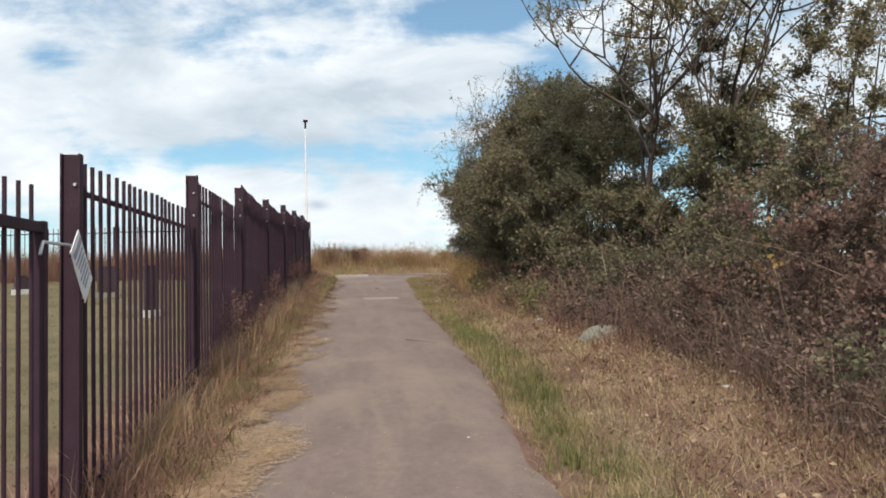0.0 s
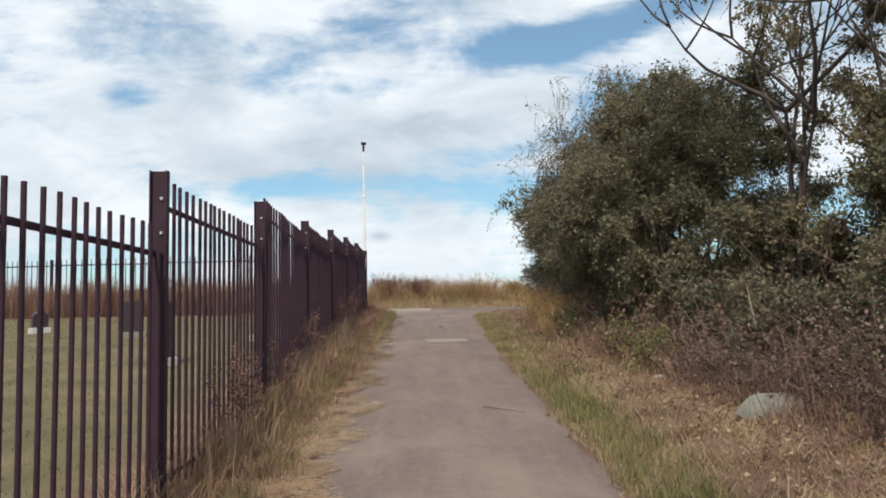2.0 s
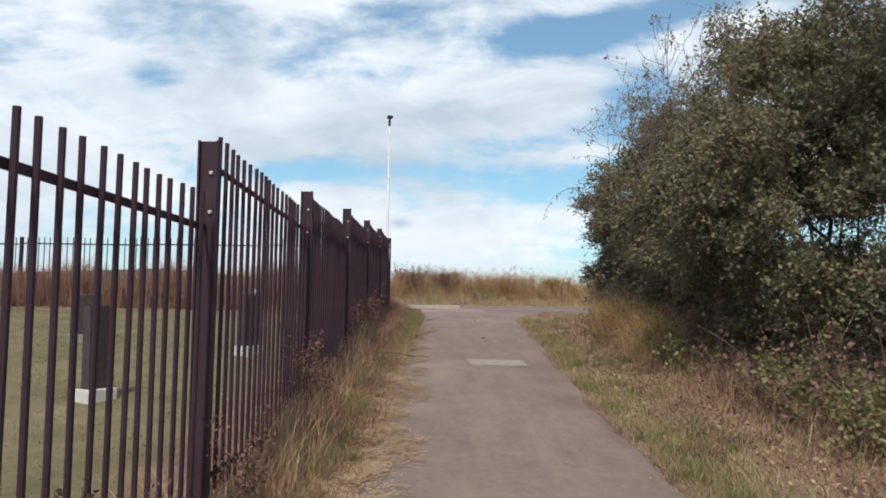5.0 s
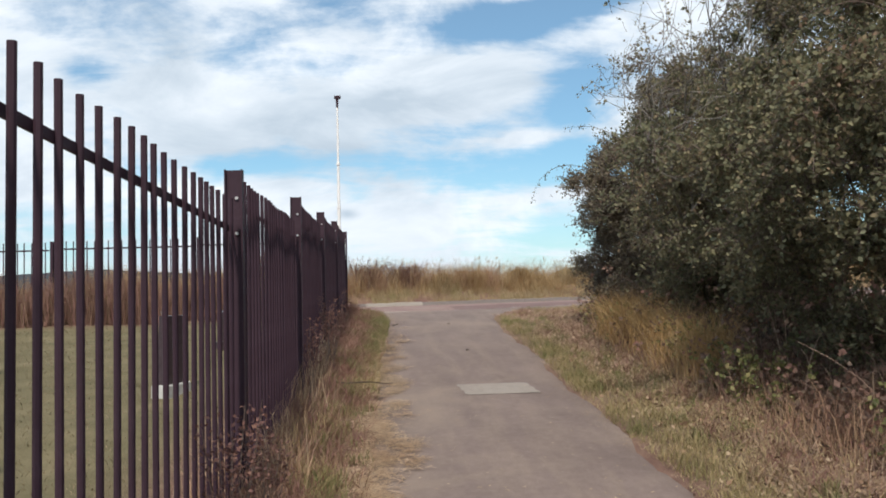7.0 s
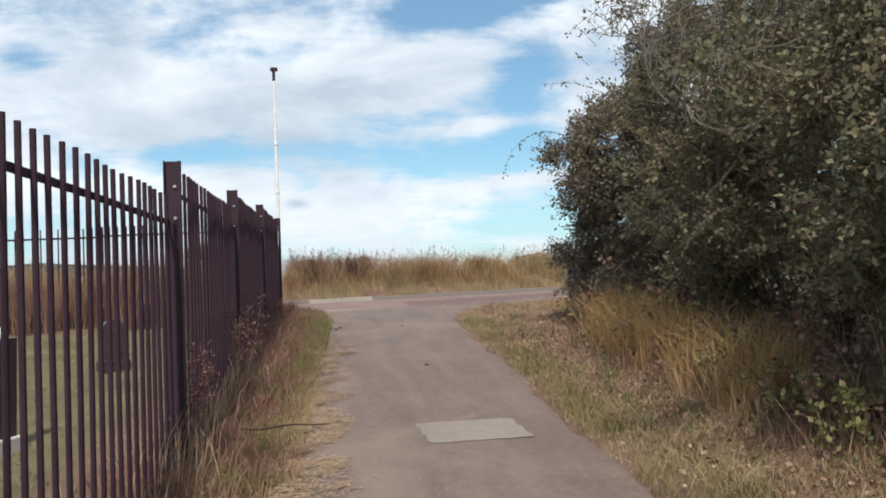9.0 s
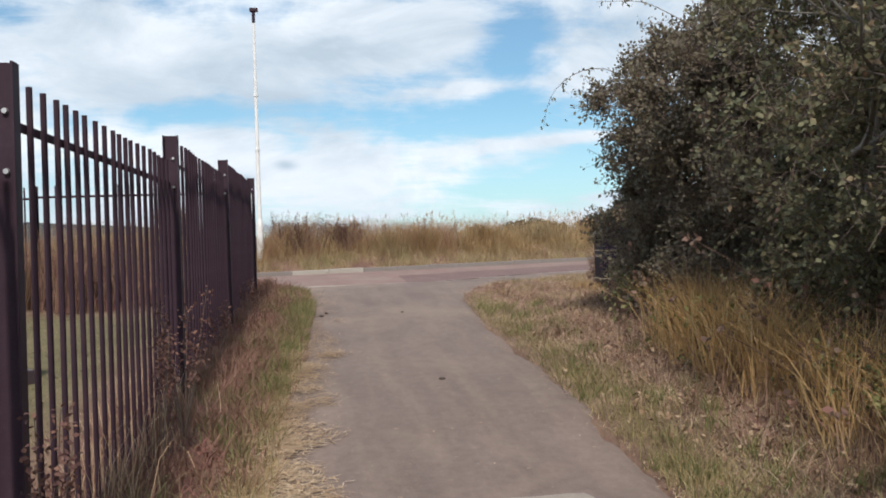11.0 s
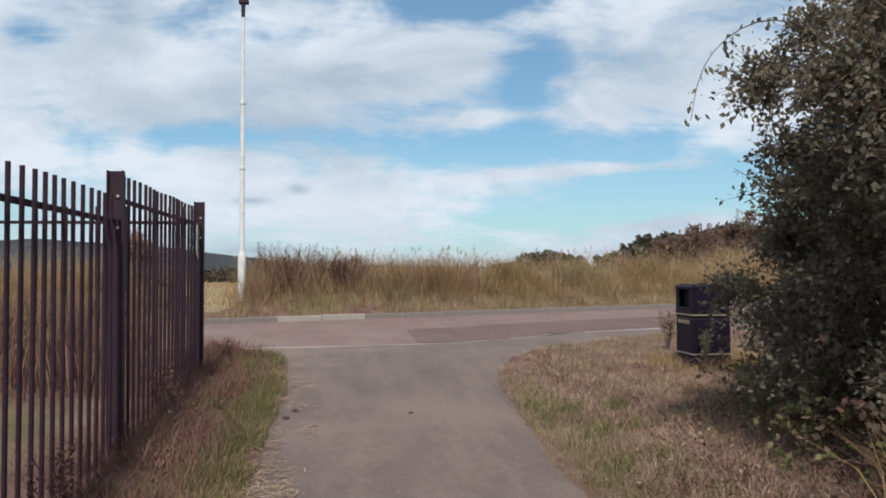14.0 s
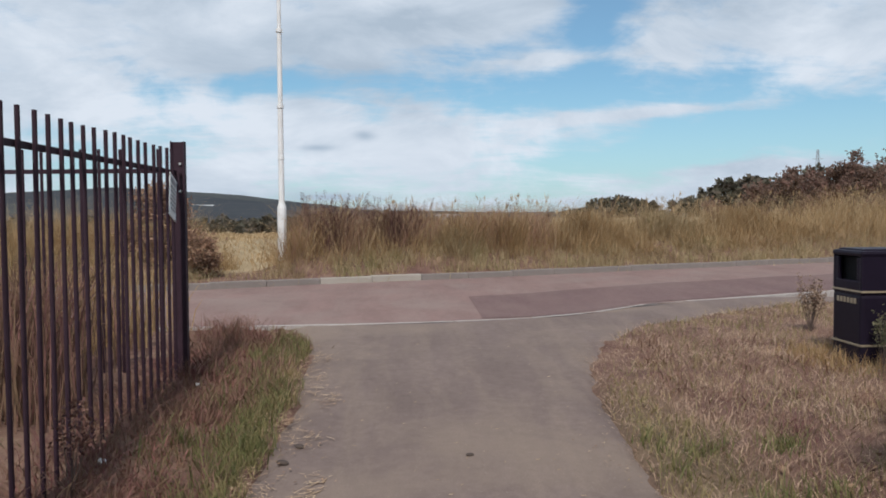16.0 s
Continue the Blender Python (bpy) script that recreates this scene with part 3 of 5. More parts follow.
ks, ks_pale = kerb_stone(M_KERB), kerb_stone(M_KERB_PALE)
tagged(ks_pale, "newer pale kerb stone")
used = set()
stones = []
for way in (1, -1):
    q = -0.98
    while -14 < q < 20:
        slope = float(kerb_y(q + 0.3 * way) - kerb_y(q)) / (0.3 * way)
        q2 = q + way * 0.915 / math.hypot(1, slope)
        stones.append((min(q, q2), max(q, q2)))
        q = q2
for a, b in stones:
    pale = -1.0 <= a and b < 0.85
    src = ks_pale if pale else ks
    yaw = math.degrees(math.atan2(float(kerb_y(b) - kerb_y(a)), b - a))
    mx, my = (a + b) / 2, float(kerb_y(a) + kerb_y(b)) / 2
    m = pose(mx, my, float(np.interp(my, GY, GZ)) + 0.035 + 0.006 * math.sin(mx * 5), 0.6 * math.sin(mx * 3), 0, yaw)
    if src not in used:
        src.matrix_local = m
        used.add(src)
    else:
        share("kerb_stone", src.data, m, kerb, "newer pale kerb stone" if pale else "")

# ---- steel railing fence along the path ----
FX = -1.21
POST_Y = [4.27 + 3.0 * i for i in range(8)]
POST_TOP = (2.14, 2.43, 2.68, 2.84, 3.04, 3.20, 3.34, 3.39)
PANEL_TOP = (2.11, 2.40, 2.66, 2.815, 3.02, 3.18, 3.325)


def post_mesh(h):
    """An I-section post: web across the line of sight, flanges at its sides."""
    b = bmesh.new()
    box(b, 0, 0, h / 2, 0.088, 0.008, h)
    for s in (-1, 1):
        box(b, s * 0.046, 0, h / 2 + 0.002, 0.009, 0.058, h, 0.0015)
    return b


def bar_mesh():
    b = bmesh.new()
    tube(b, (0, 0, 0), (0, 0, 1.84), 0.0122, 0.0122, 8)
    return b


fence = thing("railing_fence", Matrix(), "tall dark brown-black steel railing fence with round vertical bars", "fence")
first_post = part("post", post_mesh(2.35), M_IRON, fence)
posts = []
for i, (py_, top) in enumerate(zip(POST_Y, POST_TOP)):
    m = pose(FX - (0.03 if i == 0 else 0.0), py_, top - 2.35, 0.25 * math.sin(i * 2.3), 0.3 * math.sin(i * 1.7 + 1), 0)
    if i == 0:
        first_post.matrix_local = m
        ob = first_post
    else:
        ob = share("post", first_post.data, m, fence)
    posts.append(ob)
bar = part("bar", bar_mesh(), M_IRON, fence)
bar_done = False
rail_bm = box(bmesh.new(), 0, 1.5, 0, 0.011, 2.93, 0.033, 0.002)
rail = part("rail", rail_bm, M_IRON, fence)
bolt_bm = bmesh.new()
tube(bolt_bm, (0, 0, 0), (0, -0.012, 0), 0.011, 0.009, 8)
bolt = part("bolt", bolt_bm, M_BOLT, first_post, "pale galvanised bolt")
bolt.matrix_local = pose(0.02, -0.004, 2.35 - 0.16)
for i in range(7):
    y0, top = POST_Y[i], PANEL_TOP[i]
    dip = 0.07 if i == 2 else 0.0
    for zz in (top - 0.16, top - 1.76):
        m = pose(FX - 0.016, y0 + 0.035, zz + dip, -math.degrees(dip / 3.0), 0, 0)
        if i == 0 and zz > 1:
            rail.matrix_local = m
        else:
            share("rail", rail.data, m, fence)
    for k in range(20):
        m = pose(FX, y0 + 3.0 * (k + 1) / 21, top - 1.84 + dip * (1 - (k + 1) / 21) + 0.004 * math.sin(k * 7 + i), 0.18 * math.sin(k * 3.1 + i * 2), 0.2 * math.sin(k * 5.3 + i), 0)
        if not bar_done:
            bar.matrix_local, bar_done = m, True
        else:
            share("bar", bar.data, m, fence)
    for zz in (-0.16, -0.36):
        share("bolt", bolt.data, pose(0.015, -0.004, 2.35 + zz), posts[i + 1], "pale galvanised bolt")

# the fence that turns off along the road
back = thing("railing_fence", Matrix(), "thin dark steel railing fence along the road side of the lawn", "fence")
BX0, BY0 = FX, POST_Y[-1]
by_at = lambda xx: BY0 + 0.06 * (BX0 - xx)
for i in range(1, 11):
    xx = BX0 - 3.0 * i
    share("post", first_post.data, pose(xx, by_at(xx), 3.36 - 2.35 - 0.02 * i, 0, 0, 90), back)
rb = part("rail", box(bmesh.new(), -1.5, 0, 0, 2.93, 0.011, 0.033, 0.002), M_IRON, back)
for i in range(10):
    xx = BX0 - 3.0 * i
    for zz in (3.18 - 0.02 * i, 1.58 - 0.02 * i):
        m = pose(xx - 0.035, by_at(xx) + 0.004, zz, 0, 0, -3.4)
        if i == 0 and zz > 3:
            rb.matrix_local = m
        else:
            share("rail", rb.data, m, back)
    for k in range(20):
        bx = xx - 3.0 * (k + 1) / 21
        share("bar", bar.data, pose(bx, by_at(bx), 3.34 - 1.84 - 0.02 * i, 0.2 * math.sin(k * 2.1), 0.2 * math.sin(k * 3.7), 0), back)

# gate before the first post
gate = thing("metal_gate", pose(FX, 3.80, 0.15), "dark steel gate with round bars rising above its frame", "gate")
gb = bmesh.new()
box(gb, 0, 0, 0.80, 0.05, 0.05, 1.60, 0.004)
part("gate_stile", gb, M_IRON, gate)
gb = box(bmesh.new(), 0, -0.64, 1.57, 0.045, 1.23, 0.05, 0.004)
part("gate_top_rail", gb, M_IRON, gate)
gb = box(bmesh.new(), 0, -0.64, 0.10, 0.045, 1.23, 0.05, 0.004)
part("gate_bottom_rail", gb, M_IRON, gate)
gb = box(bmesh.new(), 0, -1.28, 0.80, 0.05, 0.05, 1.60, 0.004)
part("gate_stile", gb, M_IRON, gate)
for k in range(8):
    gb = bmesh.new()
    tube(gb, (0, -0.11 - 0.14 * k, 0.10), (0, -0.11 - 0.14 * k, 1.76), 0.0105, 0.0105, 8)
    part("gate_bar", gb, M_IRON, gate)
gb = bmesh.new()
tube(gb, (0.03, -0.05, 1.50), (0.03, 0.42, 1.50), 0.008, 0.008, 8)
tube(gb, (0.03, -0.05, 1.50), (0.03, -0.09, 1.44), 0.008, 0.008, 8)
part("latch", gb, M_BOLT, gate, "thin steel latch bar")


def notice(m, wd, h, label):
    """A small white notice on the railings, with lines of faded print."""
    s = thing("notice_sign", m, label, "sign")
    b = box(bmesh.new(), 0, 0, 0, 0.006, wd, h, 0.002)
    part("board", b, M_WHITE, s)
    b = bmesh.new()
    box(b, 0.0055, 0, h * 0.36, 0.003, wd * 0.82, h * 0.12)
    part("print", b, M_INK, s, "faded unreadable heading")
    for k in range(6):
        b = box(bmesh.new(), 0.0052, wd * (0.03 * (k % 3) - 0.02), h * (0.20 - 0.1 * k), 0.003, wd * (0.76 - 0.07 * (k % 3)), h * 0.035)
        part("print", b, M_INK, s, "faded unreadable line of print")
    for z in (-h * 0.44, h * 0.44):
        b = box(bmesh.new(), -0.006, 0, z, 0.012, wd * 1.02, 0.012)
        part("frame_edge", b, M_IRON, s)
    return s


notice(pose(FX + 0.075, 4.13, 1.545, 33, -6, 4), 0.23, 0.30, "white weathered notice hanging askew on the gate post")
notice(pose(FX + 0.03, 25.02, 2.98, -14, 0, 6), 0.25, 0.30, "white notice tied to the last post of the railings")

# ---- lamp column beyond the road ----
lx, ly = -1.83, 34.4
lz = float(land(lx, ly)) - 0.03
lamp = thing("street_lamp", pose(lx, ly, lz), "white painted tubular steel lamp column with a small dark head", "street lamp")
b = bmesh.new()
tube(b, (0, 0, 0), (0, 0, 1.02), 0.085, 0.085, 16)
tube(b, (0, 0, 1.02), (0, 0, 1.12), 0.085, 0.058, 16)
part("base", b, M_LAMP, lamp)
b = bmesh.new()
tube(b, (0, 0, 1.10), (0, 0, 2.9), 0.056, 0.050, 14)
tube(b, (0, 0, 2.9), (0, 0, 4.3), 0.047, 0.043, 14)
tube(b, (0, 0, 4.3), (0, 0, 6.22), 0.037, 0.032, 14)
part("column", b, M_LAMP, lamp)
for z in (1.95, 2.9, 4.3):
    b = bmesh.new()
    tube(b, (0, 0, z - 0.03), (0, 0, z + 0.03), 0.062, 0.062, 14)
    part("band", b, M_LAMP, lamp)
b = bmesh.new()
tube(b, (0, 0, 6.15), (0, 0, 6.43), 0.04, 0.045, 12)
box(b, 0.01, 0, 6.48, 0.21, 0.12, 0.10, 0.02)
part("lamp_head", b, M_IRON, lamp, "small dark lamp head")
b = box(bmesh.new(), 0.0, -0.083, 0.55, 0.09, 0.012, 0.42, 0.004)
part("service_door", b, M_LAMP, lamp)

# ---- litter bin ----
bx, by = 4.51, 26.03
litter = thing("litter_bin", pose(bx, by, float(land(bx, by)) - 0.03, 0, 0, -90), "black plastic litter bin with faded gold bands beside the brush", "litter bin")
BW, BD = 0.45, 0.48
part("body", box(bmesh.new(), 0, 0, 0.31, BW, BD, 0.62, 0.03), M_BLACK, litter)
b = bmesh.new()
for s in (-1, 1):
    box(b, s * (BW / 2 - 0.02), 0, 0.79, 0.04, BD, 0.34, 0.012)
    box(b, s * (BW / 2 - 0.055), -BD / 2 + 0.02, 0.83, 0.06, 0.035, 0.20, 0.008)
box(b, 0, -BD / 2 + 0.02, 0.67, BW - 0.02, 0.035, 0.12, 0.008)
box(b, 0, BD / 2 - 0.02, 0.79, BW - 0.02, 0.035, 0.34, 0.008)
part("hood_wall", b, M_BLACK, litter)
b = bmesh.new()
box(b, 0, 0, 0.965, BW + 0.015, BD + 0.015, 0.05, 0.022)
box(b, 0, 0, 0.99, BW - 0.06, BD - 0.06, 0.03, 0.012)
part("lid", b, M_BLACK, litter, "black lid with pale dusty wear")
# solid block: the shade inside the hood is put in as near-black colour
part("opening", box(bmesh.new(), 0, 0.02, 0.78, BW - 0.09, BD - 0.09, 0.30), M_HOLE_SHADE, litter, "solid near-black block painted as the shaded opening")
for z in (0.19, 0.645):
    part("band", box(bmesh.new(), 0, -BD / 2 - 0.002, z, BW + 0.006, 0.008, 0.016), M_GOLD, litter, "faded gold band")
    part("band", box(bmesh.new(), BW / 2 + 0.002, 0, z, 0.008, BD + 0.006, 0.016), M_GOLD, litter, "faded gold band")
    part("band", box(bmesh.new(), -BW / 2 - 0.002, 0, z, 0.008, BD + 0.006, 0.016), M_GOLD, litter, "faded gold band")
for k in range(6):
    part("lettering", box(bmesh.new(), -0.13 + 0.052 * k, -BD / 2 - 0.0025, 0.56, 0.034, 0.004, 0.045), M_GOLD, litter, "worn gold letter")

# ---- headstones on the lawn ----


def headstone(x, y, wd, h, base_mat, rounded, tilt, label, yaw=0.0):
    t = thing("headstone", pose(x, y, float(land(x, y)) - 0.02, 0, 0, yaw), label, "headstone", "headstones on the lawn")
    b = box(bmesh.new(), 0, 0, 0.06, wd + 0.07, 0.2, 0.14, 0.01)
    part("plinth", b, base_mat, t, "dark stone plinth" if base_mat == M_GRANITE else "pale stone plinth")
    b = bmesh.new()
    n = 12
    top = []
    for k in range(n + 1):
        s = -1 + 2 * k / n
        zz = h - (min(0.16, 0.28 * wd) * s * s if rounded else 0.0)
        top.append((s * wd / 2, zz))
    fr = [b.verts.new((px_, -0.05, pz)) for px_, pz in [(-wd / 2, 0.12)] + top + [(wd / 2, 0.12)]]
    face = b.faces.new(fr)
    ex = bmesh.ops.extrude_face_region(b, geom=[face])["geom"]
    bmesh.ops.translate(b, verts=[v for v in ex if isinstance(v, bmesh.types.BMVert)], vec=(0, 0.10, 0))
    bmesh.ops.recalc_face_normals(b, faces=b.faces)
    bmesh.ops.rotate(b, verts=b.verts, cent=(0, 0, 0.1), matrix=Matrix.Rotation(radians(tilt), 3, "X"))
    part("slab", b, M_GRANITE, t)
    return t


headstone(-3.15, 13.65, 0.24, 0.88, M_MARBLE, False, -1, "red-brown granite headstone on a white plinth", 62)
headstone(-5.10, 17.85, 0.40, 0.70, M_STONE, False, 1, "dark granite headstone on a low stone plinth", 30)
vased = headstone(-2.50, 16.80, 0.30, 0.80, M_MARBLE, False, 1.5, "dark granite headstone with two small white ornaments", 70)
for oy in (-0.10, 0.08):
    b = bmesh.new()
    tube(b, (oy, 0, 0.795), (oy, 0, 0.83), 0.022, 0.030, 8)
    tube(b, (oy, 0, 0.83), (oy, 0, 0.875), 0.030, 0.016, 8)
    part("ornament", b, M_MARBLE, vased, "small white ornament")
headstone(-2.58, 19.98, 0.22, 0.56, M_GRANITE, True, -2, "round-topped dark headstone on the lawn", 38)
headstone(-7.25, 18.8, 0.30, 0.45, M_MARBLE, True, 2, "low round-topped headstone far back on the lawn", 50)


# ---- shrubs and trees of the hedge ----
def limb_lines(n, root, spread, height, lean, segs=6, rise=1.0):
    """Limbs that leave one root, fan out and bend upward."""
    a = rng.uniform(0, 2 * np.pi, n)
    r = spread * np.sqrt(rng.uniform(0.05, 1, n))
    top = np.stack([r * np.cos(a) + lean[0], r * np.sin(a) + lean[1], height * rng.uniform(0.6, 1.0, n)], 1)
    s = np.linspace(0, 1, segs)[None, :, None]
    bow = rng.normal(0, 0.10 * height / 3, (n, 1, 3)) * np.sin(np.pi * s)
    flatp = top[:, None, :] * np.concatenate([s ** 1.25, s ** 1.25, s ** rise], 2)
    jit = rng.normal(0, 0.035, (n, segs, 3)) * s
    return np.asarray(root)[None, None, :] + flatp + bow + jit, top


def crown_points(lobes, n, shell=0.55):
    """Twig roots spread through a set of lumpy lobes (x, y, z, rx, ry, rz), mostly near their skins."""
    lob = np.array(lobes)
    wgt = lob[:, 3] * lob[:, 4] + lob[:, 3] * lob[:, 5]
    m = max(6, n // 20)
    k = rng.choice(len(lob), m, p=wgt / wgt.sum())
    d = unit(rng.normal(size=(m, 3)))
    lump = 1 + 0.16 * np.sin(5 * d[:, 0] + k) + 0.14 * np.sin(6 * d[:, 1] + 2 * k) + 0.12 * np.sin(7 * d[:, 2] + 3 * k)
    rad = lump * (1 - shell * rng.uniform(0, 1, m) ** 1.4) * rng.normal(1.0, 0.07, m)
    p = lob[k, :3] + d * lob[k, 3:] * rad[:, None]
    inside = np.zeros(m, bool)
    for j in range(len(lob)):
        q_ = ((p - lob[j, :3]) / (lob[j, 3:] * 0.62)) ** 2
        inside |= q_.sum(1) < 1
    p, d, k = p[~inside], d[~inside], k[~inside]
    pick_ = rng.integers(0, len(p), n)
    size = 0.135 * rng.uniform(0.5, 1.5, len(p)) * np.clip(lob[k, 3], 0.35, 30)
    p = p[pick_] + unit(rng.normal(size=(n, 3))) * (size[pick_] * rng.uniform(0.2, 1.5, n))[:, None] * np.array([1, 1, 0.75])
    return p, unit(d[pick_] + rng.normal(0, 0.5, (n, 3)))


def foliage(roots, out, per, leaf, twig, droop=0.15):
    """Leaves along short twigs; returns leaf and twig meshes as arrays."""
    n = len(roots)
    ax = unit(out * 0.7 + rng.normal(0, 0.75, (n, 3)) + np.array([0, 0, 0.25]))
    ln = twig * rng.uniform(0.5, 1.4, n)
    s = rng.uniform(0.1, 1.0, (n, per))
    c = roots[:, None, :] + ax[:, None, :] * (s * ln[:, None])[..., None]
    c[..., 2] -= droop * (s ** 2) * ln[:, None]
    c += rng.normal(0, 0.018, c.shape)
    la = unit(ax[:, None, :].repeat(per, 1).reshape(-1, 3) * 0.4 + rng.normal(0, 0.8, (n * per, 3)) + np.array([0, 0, -0.1]))
    c = c.reshape(-1, 3)
    lens = leaf * rng.uniform(0.55, 1.35, len(c))
    lv, lf = leaf_arrays(c, la, lens, lens * rng.uniform(0.5, 0.75, len(c)))
    t = np.linspace(0, 1, 3)[None, :, None]
    lines = roots[:, None, :] - ax[:, None, :] * 0.12 + ax[:, None, :] * (ln[:, None, None] + 0.1) * t
    lines[..., 2] -= droop * (t[..., 0] ** 2) * ln[:, None]
    tv, tf = stem_arrays(lines, np.full(n, 0.0035))
    return (lv, lf), (tv, tf)


def shrub(name, label, category, root, lobes, clusters, per, leaf, material, twig=0.30, limbs=9, limb_r=0.028, group="", shell=0.55, fan=None):
    base = (root[0], root[1], float(land(root[0], root[1])) - 0.05)
    t = thing(name, Matrix(), label, category, group)
    t.location = base
    off = np.array(base)
    lob = np.array(lobes, float)
    h = (lob[:, 2] + 0.5 * lob[:, 5]).max() - base[2]
    spread = fan or 0.75 * np.abs(lob[:, :2] - off[:2]).max() + 0.4
    lines, _ = limb_lines(limbs, (0, 0, 0), spread, h, (0, 0), 7)
    for one, rr in zip(lines, limb_r * rng.uniform(0.6, 1.25, limbs)):
        raw_part("limb", *stem_arrays(one[None], np.array([rr])), M_BARK, t)
    p, d = crown_points(lobes, clusters, shell)
    (lv, lf), (tv, tf) = foliage(p, d, per, leaf, twig)
    raw_part("twig_mass", tv - off, tf, M_TWIG, t)["kind"] = "stuff"
    raw_part("crown", lv - off, lf, material, t)["kind"] = "stuff"
    return t


HEDGE = "shrubs of the hedge beside the path"
shrub("hawthorn_bush", "rounded dark olive hawthorn bush, dense and dusty", "bush", (4.2, 14.6),
      [(4.2, 14.6, 2.9, 1.45, 1.6, 1.35), (4.0, 14.3, 3.7, 1.15, 1.3, 1.1), (4.0, 15.8, 3.3, 1.25, 1.4, 1.3), (4.9, 14.2, 3.7, 1.2, 1.3, 1.1), (4.3, 13.5, 2.4, 1.1, 1.1, 0.9), (3.9, 15.2, 2.25, 1.0, 1.4, 0.75)],
      10500, 14, 0.045, M_LEAF, group=HEDGE)
shrub("hawthorn_bush", "tall green-brown hawthorn bush over dry grass", "bush", (4.3, 17.8),
      [(4.2, 17.6, 3.2, 1.4, 1.6, 1.5), (4.4, 18.4, 4.4, 1.2, 1.4, 1.3), (4.1, 18.6, 2.6, 1.0, 1.5, 0.85), (4.9, 17.0, 4.6, 1.3, 1.3, 1.2)],
      8200, 14, 0.043, M_LEAF, group=HEDGE)
shrub("blackthorn_bush", "dark purplish brown bush with fine leaves at the hedge's end", "bush", (4.3, 21.6),
      [(4.45, 21.3, 3.0, 1.35, 1.6, 1.6), (4.6, 22.6, 2.7, 1.1, 1.0, 1.3), (4.2, 20.2, 3.6, 1.25, 1.3, 1.4), (4.5, 20.5, 4.5, 1.15, 1.2, 1.1), (5.1, 21.6, 4.4, 1.3, 1.4, 1.2), (4.3, 21.8, 1.95, 1.0, 1.4, 0.7), (3.6, 21.2, 3.7, 0.75, 0.9, 0.9), (4.1, 22.3, 2.95, 0.68, 0.75, 0.9)],
      14500, 13, 0.042, M_SLOE, twig=0.26, group=HEDGE)
shrub("hawthorn_bush", "dark brownish bush behind the litter bin", "bush", (5.9, 23.6),
      [(5.9, 23.2, 2.9, 1.3, 1.3, 1.3), (6.3, 24.6, 2.5, 1.1, 1.1, 0.9), (5.6, 22.4, 3.8, 1.2, 1.2, 1.1), (5.4, 24.2, 2.1, 0.8, 0.8, 0.6)],
      4200, 12, 0.046, M_SLOE, group=HEDGE)
shrub("hawthorn_bush", "dull green bush under the bare-limbed tree", "bush", (4.7, 11.6),
      [(4.7, 11.6, 1.7, 0.9, 1.1, 0.8), (5.4, 12.3, 2.3, 0.9, 1.0, 0.8), (4.4, 12.4, 1.8, 0.9, 1.0, 0.8)],
      2600, 12, 0.046, M_LEAF, group=HEDGE)
shrub("hawthorn_bush", "green-leaved bush among dead brambles", "bush", (5.6, 10.2),
      [(5.5, 10.0, 2.3, 0.75, 0.9, 0.9), (5.6, 10.6, 3.0, 0.6, 0.7, 0.7), (5.0, 9.7, 1.5, 0.7, 0.8, 0.7)],
      2500, 12, 0.052, M_LEAF, group=HEDGE)
shrub("hawthorn_bush", "thin brown bush behind dead brambles", "bush", (6.6, 7.2),
      [(6.6, 7.2, 1.9, 1.1, 1.5, 1.0), (6.2, 8.6, 2.1, 1.0, 1.1, 1.0), (6.6, 5.2, 1.4, 1.1, 1.4, 1.0)],
      2600, 9, 0.06, M_LEAF_BROWN, group=HEDGE)


def grow(pos, way, length, radius, depth, lines, radii, tips, bend=0.25, split=3, lim=-9.0):
    """A limb of several short bends that splits into finer limbs."""
    pts = [np.array(pos)]
    v = np.array(way, float)
    for _ in range(5):
        v = v + rng.normal(0, bend, 3) + np.array([0.12 if pts[-1][0] < lim else 0.0, 0, 0.10])
        v /= np.linalg.norm(v)
        pts.append(pts[-1] + v * length / 5)
    lines.append(np.array(pts))
    radii.append(radius)
    if depth == 0:
        tips.append((pts[-1], v))
        tips.append((pts[3], v))
        return
    for k in range(split):
        at = pts[3 + k % 3] if k else pts[-1]
        w = v + rng.normal(0, 0.55, 3)
        w /= np.linalg.norm(w)
        grow(at, w, length * rng.uniform(0.6, 0.8), radius * 0.58, depth - 1, lines, radii, tips, bend, split, lim)


